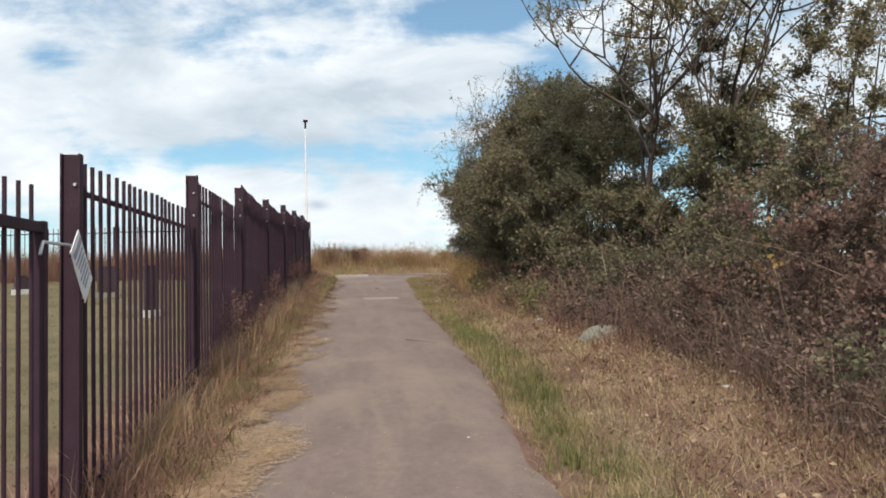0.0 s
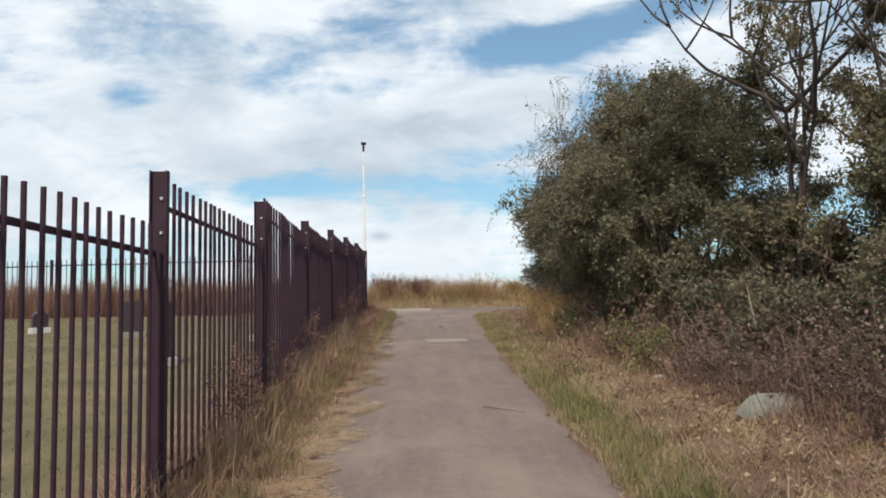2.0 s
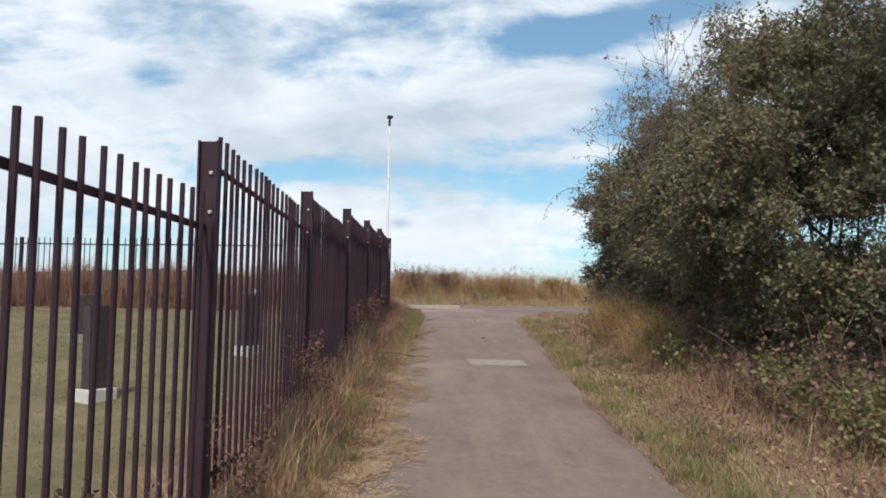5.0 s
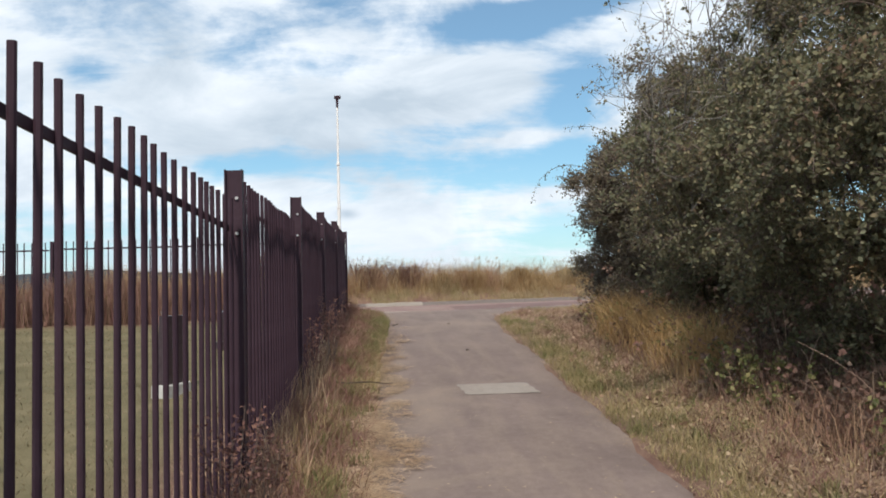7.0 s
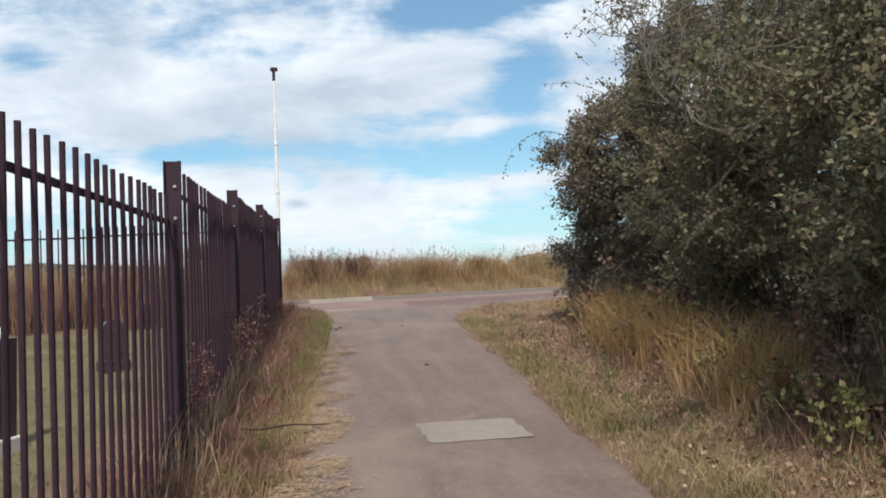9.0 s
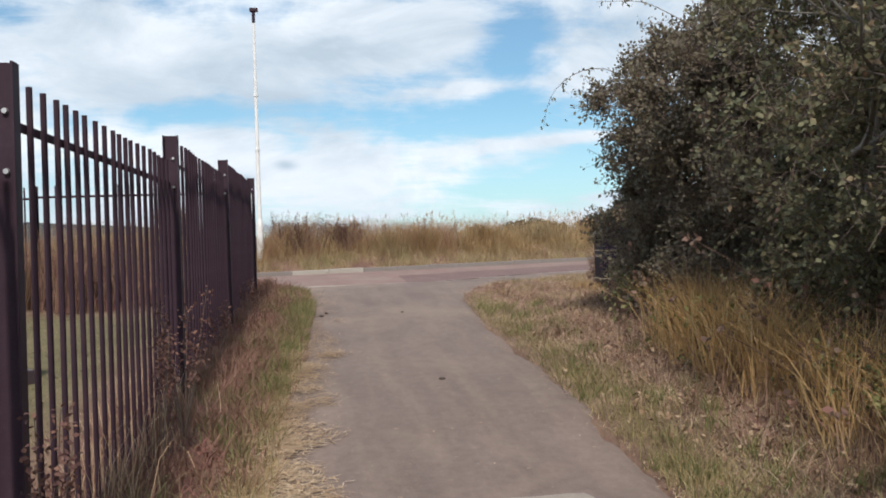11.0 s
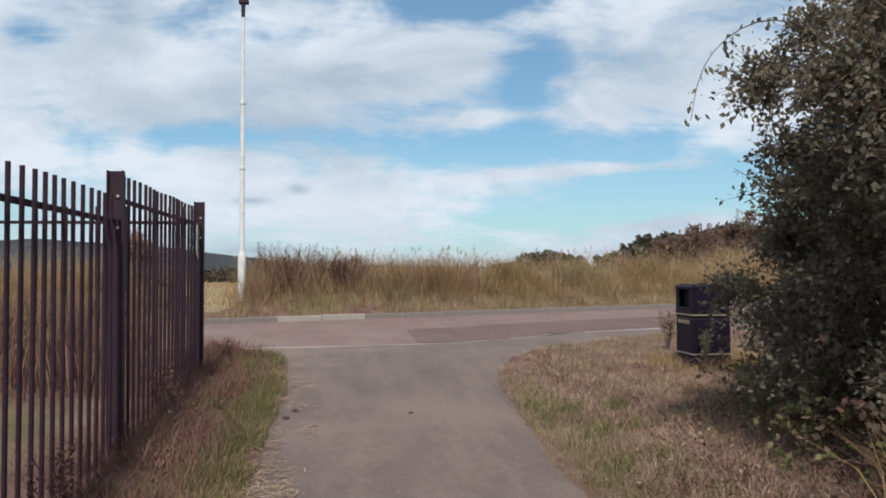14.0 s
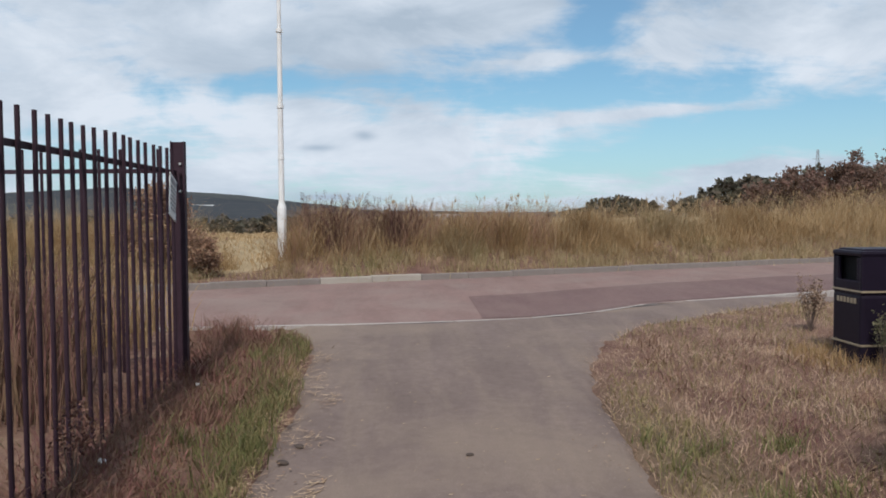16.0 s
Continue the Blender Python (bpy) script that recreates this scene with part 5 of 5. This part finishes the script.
v, f = join_arrays([straw_on_path(50000, 0.5, 21.5, 460, 0.06, 0.10), straw_on_path(2200, 20, 26.5, 90, 0.05, 0.12)])
stuff("cut_straw", v, f, M_CUT, "cut straw drifted along the edge of the asphalt", "straw")
n = 700
sx_, sy_ = rng.uniform(-0.3, 1.6, n), rng.uniform(2, 27, n)
a = rng.uniform(0, 6.28, n)
c = np.stack([sx_, sy_, np.interp(sy_, GY, GZ) + 0.034], 1)
d = np.stack([np.cos(a), np.sin(a), 0 * a], 1) * rng.uniform(0.004, 0.014, n)[:, None]
e = np.cross(d, [0, 0, 1.0]) * 0.25
v = np.stack([c - d - e, c - d + e, c + d + e, c + d - e], 1).reshape(-1, 3)
stuff("chaff", v, np.arange(n * 4).reshape(n, 4), M_STRAW, "loose bits of straw and leaf on the asphalt", "straw")

# crumbs of soil, leaf and straw along both edges of the asphalt
n = 4500
ey = rng.uniform(0.5, 27, n)
side = rng.uniform(size=n) < 0.5
drift = np.abs(rng.normal(0, 0.11, n)) * (0.4 + 1.2 * np.sin(ey * 1.7 + 2 * np.sin(ey * 0.6)) ** 2)
ex = np.where(side, path_l(ey) + drift, path_r(ey) - drift)
c = np.stack([ex, ey, np.interp(ey, GY, GZ) + 0.031 + rng.uniform(0, 0.003, n)], 1)
d = np.stack([np.cos(ey * 91), np.sin(ey * 91), 0 * ey], 1) * rng.uniform(0.003, 0.011, n)[:, None]
e = np.cross(d, [0, 0, 1.0]) * rng.uniform(0.2, 0.6, n)[:, None]
v = np.stack([c - d - e, c - d + e, c + d + e, c + d - e], 1).reshape(-1, 3)
stuff("edge_litter", v, np.arange(n * 4).reshape(n, 4), M_DEADLEAF, "crumbs of dead leaf and soil along the path edges", "litter")

# lawn behind the railings
x = rng.uniform(-13, -1.6, 60000)
y = rng.uniform(4, 24.5, 60000)
stuff("lawn_grass", *blades(x, y, 0.02, 0.05, 0.009, 0.6), M_LAWN, "short mown lawn, green going yellow", "grass")
# weeds before the road fence
x, y = tufted(24000, 23.9, 25.6, lambda q: -24 + 0 * q, lambda q: -1.6 + 0 * q, 700, 0.12)
hh = rng.uniform(0.5, 1.35, len(x)) * (0.75 + 0.25 * np.sin(x * 1.3) ** 2)
stuff("tall_weeds", *blades(x, y, 0, 0, 0.012, 0.24, clump=hh), M_MAUVE, "tall russet-brown weeds in front of the road fence", "weeds")
x, y = tufted(14000, 25.4, 27.6, lambda q: -24 + 0 * q, lambda q: -1.9 + 0 * q, 500, 0.14)
hh = rng.uniform(0.3, 1.1, len(x))
stuff("tall_dry_grass", *blades(x, y, 0, 0, 0.013, 0.2, clump=hh), M_DRYGRASS, "tall dry grass outside the road fence", "grass")

# far side of the road
def over(n, x0, x1, d0, d1, tufts, spread):
    tx = rng.uniform(x0, x1, tufts)
    ty = kerb_y(tx) + rng.uniform(d0, d1, tufts)
    k = rng.integers(0, tufts, n)
    return tx[k] + rng.normal(0, spread, n), ty[k] + rng.normal(0, spread, n)


gap = lambda xx: 1 - np.exp(-((xx + 2.45) / 0.62) ** 4)
x, y = over(52000, -9, 22, 0.9, 4.2, 620, 0.17)
ok = rng.uniform(size=len(x)) < gap(x)
x, y = x[ok], y[ok]
d_ = y - kerb_y(x)
hh = rng.uniform(0.25, 0.95, len(x)) * (0.55 + 0.3 * np.sin(x * 2.3 + 1) ** 2 + 0.25 * np.sin(x * 0.9) ** 2) * np.clip(0.5 + d_ / 2.5, 0.5, 1.0) * np.where(x > 4, 0.80, 0.9) * (0.66 + 0.48 * np.sin(x * 2.7 + 2 * np.sin(x * 1.3) + d_) ** 2)
stuff("tall_dry_grass", *blades(x, y, 0, 0, 0.009, 0.62, clump=hh * rng.choice([0.7, 1.0, 1.25], len(hh))), M_DRYGRASS, "bank of tall golden dry grass beyond the road", "grass")
x, y = over(26000, -9, 22, 0.16, 1.3, 700, 0.12)
ok = rng.uniform(size=len(x)) < gap(x) * 0.9 + 0.1
stuff("verge_grass", *blades(x[ok], y[ok], 0.06, 0.30, 0.010, 0.45), M_VERGE, "lower tawny grass behind the kerb", "grass")
x, y = over(13000, -9, 22, 1.2, 4.0, 520, 0.16)
ok = rng.uniform(size=len(x)) < gap(x)
stuff("seed_heads", *blades(x[ok], y[ok], 0.45, 1.2, 0.006, 0.5), M_STRAW, "tall bleached grass stalks beyond the road", "grass")
x, y = rng.uniform(-30, 10, 40000), rng.uniform(36, 57, 40000)
stuff("stubble", *blades(x, y, 0.05, 0.16, 0.03, 0.4), M_STRAW, "pale cut stubble of the field beyond the bank", "grass")


def dock(x, y, h, n, material=None, name="dock_plant", label="dead dock plant with rust-brown seed heads"):
    """Dead dock: a few stems with clustered seeds."""
    base = np.array((x, y, float(land(x, y)) - 0.02))
    t = thing(name, Matrix(), label, "weed", "dead docks")
    t.location = base
    a = rng.uniform(0, 6.28, n)
    hh_ = h * rng.uniform(0.6, 1.0, n)
    s = np.linspace(0, 1, 5)[None, :]
    r_ = rng.uniform(0.05, 0.22, n)[:, None] * h
    ln_ = np.stack([np.cos(a)[:, None] * r_ * s, np.sin(a)[:, None] * r_ * s, hh_[:, None] * s], -1)
    m_ = 70
    for j_ in range(n):
        raw_part("stem", *stem_arrays(ln_[j_:j_ + 1], np.full(1, 0.005)), M_TWIG, t)
        dock_head(t, a[j_], r_[j_, 0], hh_[j_], m_, material or M_RUST)


def dock_head(t, a, r_, h_, m_, material):
    u_ = rng.uniform(0.55, 1.0, m_)
    c_ = np.stack([np.cos(a) * r_ * u_, np.sin(a) * r_ * u_, h_ * u_], 1) + rng.normal(0, 0.022, (m_, 3))
    v_, f_ = leaf_arrays(c_, unit(rng.normal(size=(m_, 3))), 0.022 * rng.uniform(0.6, 1.4, m_), 0.016 * rng.uniform(0.7, 1.3, m_))
    raw_part("seed_head", v_, f_, material, t)["kind"] = "stuff"


for x, y, h, n in ((-1.0, 8.2, 0.95, 7), (-1.05, 9.0, 0.8, 5), (-0.98, 10.1, 0.8, 5), (-1.05, 12.2, 0.95, 7), (-1.0, 12.9, 0.75, 5), (-1.08, 16.2, 0.8, 5),
                   (-1.02, 18.4, 0.98, 8), (-1.05, 17.9, 0.8, 5), (-1.1, 20.8, 0.6, 4), (-1.1, 23.0, 0.55, 4), (-1.0, 6.4, 0.4, 4)):
    dock(x, y, h, n)
x, y = over(5200, -1.6, 3.5, 1.2, 3.6, 60, 0.14)
stuff("russet_grass", *blades(x, y, 0.3, 1.0, 0.010, 0.45), M_WEED, "russet weeds among the golden grass", "grass")
for x, o, h, n in ((-1.3, 1.7, 1.05, 9), (-1.15, 2.5, 1.2, 10), (-0.8, 2.3, 1.15, 9), (0.9, 2.6, 1.1, 6), (1.5, 2.1, 0.95, 5), (-1.5, 2.9, 1.2, 9), (-0.4, 2.9, 1.2, 8), (0.1, 1.9, 1.0, 7), (2.9, 2.7, 1.0, 6), (3.6, 2.0, 0.9, 5), (5.2, 2.6, 1.0, 6), (6.0, 2.2, 0.9, 5), (8.2, 2.6, 1.0, 6), (9.6, 2.4, 1.0, 6), (-1.0, 2.0, 1.1, 9), (-0.6, 1.6, 1.0, 8), (-0.2, 2.2, 1.1, 7), (2.2, 2.4, 0.9, 5), (4.2, 2.2, 0.9, 5), (7.0, 2.5, 0.9, 5)):
    dock(x, float(kerb_y(x)) + o, h, n, label="tall dead dock with red-brown seed heads beyond the kerb")


# plumed stalks standing above the bank
n = 300
x = rng.choice(rng.uniform(-1.7, 15, 26), n) + rng.normal(0, 0.45, n)
y = kerb_y(x) + rng.uniform(1.2, 3.6, n)
hh = rng.uniform(0.45, 1.05, n)
lean_ = np.stack([rng.normal(0.12, 0.16, n), rng.normal(0, 0.10, n), np.ones(n)], 1)
root_ = np.stack([x, y, land(x, y) - 0.02], 1)
tip_ = root_ + lean_ * hh[:, None]
stalks = stem_arrays(np.stack([root_, (root_ + tip_) / 2, tip_], 1), np.full(n, 0.004))
plumes = [leaf_arrays(tip_ - unit(lean_) * 0.05 + rng.normal(0, 0.012, (n, 3)), unit(lean_ + rng.normal(0, 0.16, (n, 3))), rng.uniform(0.09, 0.20, n), rng.uniform(0.010, 0.022, n)) for _ in range(3)]
stuff("plumed_stalks", *join_arrays([stalks] + plumes), M_STRAW, "tall stalks with feathery seed plumes above the bank", "grass")

# golden mounds and dark dead thickets that break the bank up
for x0, o, wd_, hi, n, mat, lab in ((2.6, 1.9, 0.75, 0.75, 2600, M_DRYGRASS, "leaning mound of golden grass on the bank"), (4.6, 2.1, 0.9, 0.85, 3000, M_DRYGRASS, "leaning mound of golden grass on the bank"),
                                    (6.6, 2.3, 0.9, 0.80, 2800, M_VERGE, "pale yellow mound of grass on the bank"), (9.0, 2.6, 1.2, 0.85, 3000, M_DRYGRASS, "leaning mound of golden grass on the bank"),
                                    (0.3, 2.2, 0.55, 0.95, 3000, M_RUST, "dark purple-brown dead thicket on the bank"), (-0.9, 2.1, 0.40, 0.95, 2400, M_RUST, "dark purple-brown dead thicket on the bank"), (1.6, 1.5, 0.6, 0.55, 1500, M_VERGE, "low pale mound of grass on the bank")):
    x = x0 + rng.normal(0, wd_ * 0.5, n)
    y = kerb_y(x) + o + rng.normal(0, 0.35, n)
    hh = hi * rng.uniform(0.45, 1.1, n) * np.exp(-((x - x0) / wd_) ** 2 * 0.8)
    lean_ = np.stack([rng.normal(-0.15, 0.5, n), rng.normal(-0.2, 0.4, n), np.zeros(n)], 1)
    stuff("grass_mound", *blade_arrays(np.stack([x, y, land(x, y) - 0.02], 1), hh, lean_, 0.010 * rng.uniform(0.6, 1.3, n)), mat, lab, "grass")


def low_bush(x, y, lobes, n, material, label, leaf=0.05):
    shrub("low_bush", label, "bush", (x, y), lobes, n, 9, leaf, material, twig=0.25, limbs=7, limb_r=0.012)


zk = lambda xx, yy: float(land(xx, yy))
low_bush(0.35, 35.6, [(0.35, 35.6, zk(0.35, 35.6) + 0.36, 0.42, 0.4, 0.34)], 420, M_RUST, "small dark purple-brown bush in the dry grass")
low_bush(-3.35, 33.3, [(-3.3, 33.3, zk(-3.3, 33.3) + 0.40, 0.50, 0.45, 0.50), (-3.85, 33.5, zk(-3.85, 33.5) + 0.55, 0.6, 0.5, 0.65)], 1500, M_WEED, "tawny weedy bush beside the field gap")
dock(4.62, 27.3, 0.66, 16, M_CANE, "grey_weed", "bushy grey seeding weed beside the litter bin")
dock(4.35, 25.62, 0.62, 6, M_LEAF, "leafy_weed", "thin leafy weed standing before the litter bin")
for x, o, sx_, hz, n in ((13.5, 9, 1.8, 1.3, 1000), (16.5, 9, 2.2, 1.7, 1500), (20.5, 10, 2.6, 2.0, 1900), (25, 11, 3.0, 2.2, 1900)):
    yy = float(kerb_y(x)) + o
    low_bush(x, yy, [(x, yy, zk(x, yy) + hz * 0.5, sx_, 1.6, hz * 0.6), (x + sx_ * 0.5, yy + 0.5, zk(x, yy) + hz * 0.6, sx_ * 0.7, 1.4, hz * 0.55)], n, M_LEAF_BROWN, "brown-green scrub on the bank beyond the road", 0.10)


# ---- distance ----
def tree_row(name, label, spots, leaf, per, material=M_FARTREE):
    """Rows of far trees: lumpy crowns of many leaf clumps on short trunks."""
    pr, tr_ = [], []
    for x_, y_, w_, h_ in spots:
        z_ = float(land(x_, y_))
        lob = [(x_, y_, z_ + h_ * 0.62, w_ * 0.5, w_ * 0.5, h_ * 0.38)] + [(x_ + rng.normal(0, w_ * 0.3), y_ + rng.normal(0, w_ * 0.2), z_ + h_ * rng.uniform(0.4, 0.74), w_ * 0.36, w_ * 0.36, h_ * 0.22) for _ in range(3)]
        p_, d_2 = crown_points(lob, per, 0.35)
        ln_ = leaf * rng.uniform(0.6, 1.4, len(p_))
        pr.append(leaf_arrays(p_, unit(d_2 + rng.normal(0, 0.8, p_.shape)), ln_, ln_ * 0.8))
        tr_.append(np.array([[x_, y_, z_ - 0.2], [x_, y_, z_ + h_ * 0.3], [x_ + 0.05 * w_, y_, z_ + h_ * 0.6]]))
    v_, f_ = join_arrays(pr)
    ob = raw_part(name, v_, f_, material)
    tagged(ob, label, "trees", kind="stuff")
    v_, f_ = stem_arrays(np.array(tr_), np.full(len(tr_), 0.12))
    tagged(raw_part(name + "_trunks", v_, f_, M_BARK), "dark trunks of the distant trees", "trees", kind="stuff")


def polar(az, d):
    return d * math.sin(radians(az)), 19.3 + d * math.cos(radians(az))


spots = []
for az, d, w_, px_up in ((14.6, 95, 4, 30), (15.7, 96, 4, 27), (17.4, 95, 3, 20), (20.6, 86, 4, 27), (21.8, 84, 4, 30), (23.6, 70, 5, 64), (25.0, 68, 5, 70), (26.4, 70, 5, 66),
                         (28.3, 80, 5, 48), (30.2, 62, 5, 86), (31.6, 62, 5, 80), (33.5, 62, 6, 74), (36, 62, 6, 80), (39, 62, 6, 80), (22.4, 95, 6, 34), (27.0, 85, 5, 52), (13.4, 110, 5, 10), (16.4, 110, 5, 16)):
    x_, y_ = polar(az, d)
    spots.append((x_, y_, w_, (px_up / 1414 * d + 2.85 - float(land(x_, y_))) / 1.2))
tree_row("far_trees", "dark belt of trees beyond the road", spots, 0.42, 1500)
spots = []
for hx in np.arange(-34, 3, 1.15):
    hy = 58.5 + 0.8 * math.sin(hx * 1.3)
    spots.append((float(hx), hy, 2.3, (2.55 + 0.16 * math.sin(hx * 2.1) - float(land(hx, hy))) / 0.97))
tree_row("field_hedge", "low dark hedge along the far edge of the stubble field", spots, 0.16, 900)
spots = []
for az in np.arange(-34, 12, 1.1):
    d = 230 + 25 * math.sin(az * 1.7)
    x_, y_ = polar(float(az), d)
    z_ = float(land(x_, y_))
    spots.append((x_, y_, 11, 2.85 - z_ - d * 0.004 - 1.0 * math.sin(az) ** 2 - (2.5 if az > -4 else 0)))
tree_row("valley_trees", "dark band of woodland in the valley", spots, 2.2, 420)

# pylon on the skyline
x_, y_ = polar(28.0, 700)
pz_ = float(land(x_, y_))
pylon = thing("pylon", pose(x_, y_, pz_), "grey lattice electricity pylon far off on the skyline", "pylon")
ph = 52 - pz_
for sx_ in (-1, 1):
    for sy_ in (-1, 1):
        b = bmesh.new()
        tube(b, (sx_ * 4, sy_ * 4, 0), (sx_ * 0.5, sy_ * 0.5, ph), 0.32, 0.22, 5)
        part("leg", b, M_BOLT, pylon)
for z_ in (0.62, 0.76, 0.90):
    b = bmesh.new()
    tube(b, (-4, 0, ph * z_), (4, 0, ph * z_), 0.25, 0.25, 5)
    part("crossarm", b, M_BOLT, pylon)

for az, d, wd_, hh_, el in ((3.2, 900, 26, 5, 0.0), (-14.0, 1500, 46, 6, 0.35), (0.8, 1100, 18, 4, -0.05)):
    x_, y_ = polar(az, d)
    z_ = 2.9 + d * math.tan(radians(el))
    g_ = float(land(x_, y_))
    h_ = thing("warehouse", pose(x_, y_, g_, 0, 0, -az), "long white building far off in the valley", "building")
    part("wall", box(bmesh.new(), 0, 0, (z_ - g_) / 2, wd_, 14, z_ - g_), M_WALLFAR, h_)
    part("roof", box(bmesh.new(), 0, 0, z_ - g_ + hh_ * 0.08, wd_ + 1, 15, hh_ * 0.16), M_KERB, h_)

# ---- small things on the verge ----
b = bmesh.new()
for c_ in ((-0.36, -0.22, 0), (0.05, -0.30, 0), (0.38, -0.16, 0), (0.40, 0.18, 0), (-0.10, 0.28, 0), (-0.34, 0.12, 0),
           (-0.30, -0.19, 0.07), (0.04, -0.24, 0.10), (0.30, -0.10, 0.13), (0.28, 0.14, 0.16), (-0.05, 0.20, 0.17), (-0.25, 0.08, 0.11)):
    b.verts.new(c_)
bmesh.ops.convex_hull(b, input=b.verts)
bmesh.ops.bevel(b, geom=b.edges[:], offset=0.012, segments=2, affect="EDGES")
slab = part("stone_slab", b, M_STONE)
slab.matrix_world = pose(3.18, 9.25, float(land(3.18, 9.25)) - 0.01, 3, -4, 10) @ Matrix.Diagonal((0.82, 0.8, 0.85, 1))
tagged(slab, "pale grey broken stone slab lying on the verge", "stone")


def stick(a_, b_, r_, label, material=M_DEADWOOD):
    a_, b_ = np.array(a_, float), np.array(b_, float)
    s = np.linspace(0, 1, 7)[:, None]
    ln_ = a_ + (b_ - a_) * s + rng.normal(0, 0.008, (7, 3))
    v_, f_ = stem_arrays(ln_[None], np.array([r_]))
    tagged(raw_part("dead_stick", v_, f_, material), label, "stick", "dead sticks on the verge")


gl = lambda xx, yy, up_=0.0: (xx, yy, float(land(xx, yy)) + up_)
stick(gl(3.60, 5.75, -0.02), gl(3.68, 6.4, 0.42), 0.012, "bleached stick leaning out of the verge")
stick(gl(3.9, 10.9, -0.05), gl(3.72, 10.9, 0.95), 0.016, "bleached upright dead stem in the hedge")
stick(gl(2.6, 19.4, 0.02), gl(3.0, 19.9, 0.12), 0.010, "thin dry stick lying on the verge")
stick(gl(0.15, 4.15, 0.05), gl(0.30, 4.40, 0.05), 0.008, "thin brown twig on the asphalt", M_BARK)
stick(gl(0.9, 10.45, 0.10), gl(1.25, 10.15, 0.10), 0.007, "thin brown twig on the asphalt", M_BARK)
stick(gl(-0.9, 16.9, 0.08), gl(-0.2, 17.6, 0.10), 0.012, "dry brown stick lying in the straw", M_BARK)
stick(gl(3.4, 11.2, 0.05), gl(2.95, 11.7, 0.18), 0.02, "bleached branch end lying under the hedge")


def scrap(x_, y_, s_, label, z_=0.0, material=M_LITTER):
    b_ = bmesh.new()
    bmesh.ops.create_icosphere(b_, subdivisions=2, radius=1.0)
    for v_ in b_.verts:
        v_.co = Vector((v_.co.x * s_ * (1 + 0.4 * noise.noise(v_.co * 2 + Vector((x_, y_, 0)))), v_.co.y * s_ * 0.7, v_.co.z * s_ * 0.35 * (1 + 0.5 * noise.noise(v_.co * 3))))
    ob = part("litter_scrap", b_, material)
    ob.matrix_world = pose(x_, y_, float(bare_height(x_, y_)) + z_ + s_ * 0.2, 8, 5, x_ * 50)
    tagged(ob, label, "litter", "scraps on the ground")


scrap(3.25, 6.15, 0.05, "crumpled white paper scrap in the grass")
scrap(2.95, 11.5, 0.07, "white plastic scrap under the hedge")
scrap(3.15, 12.6, 0.05, "white plastic scrap under the hedge")
scrap(1.02, 5.45, 0.012, "small white pebble on the asphalt", 0.03)
scrap(-0.16, 10.85, 0.014, "small white pebble on the asphalt", 0.03)
scrap(-1.1, 23.4, 0.035, "white paper scrap by the fence")
scrap(-1.05, 25.05, 0.03, "white paper scrap by the fence")
scrap(-0.24, 23.68, 0.035, "dark stain-like clod on the asphalt", 0.02, M_BARK)
scrap(-0.18, 23.95, 0.03, "dark clod on the asphalt", 0.02, M_BARK)
scrap(0.80, 23.74, 0.03, "dark clod on the asphalt", 0.02, M_BARK)
scrap(0.75, 19.85, 0.035, "dark clod on the asphalt", 0.02, M_BARK)
m_ = 44
c_ = np.array([4.55, 7.75, float(land(4.55, 7.75)) + 0.85]) + rng.normal(0, 1, (m_, 3)) * np.array([0.16, 0.16, 0.22])
v_, f_ = leaf_arrays(c_, unit(rng.normal(0, 0.6, (m_, 3)) + np.array([0, 0, -0.6])), 0.075 * rng.uniform(0.6, 1.2, m_), 0.055 * rng.uniform(0.7, 1.2, m_))
stuff("yellow_leaves", v_, f_, M_YELLOW, "a few yellow and orange leaves hanging in the brambles", "leaves")
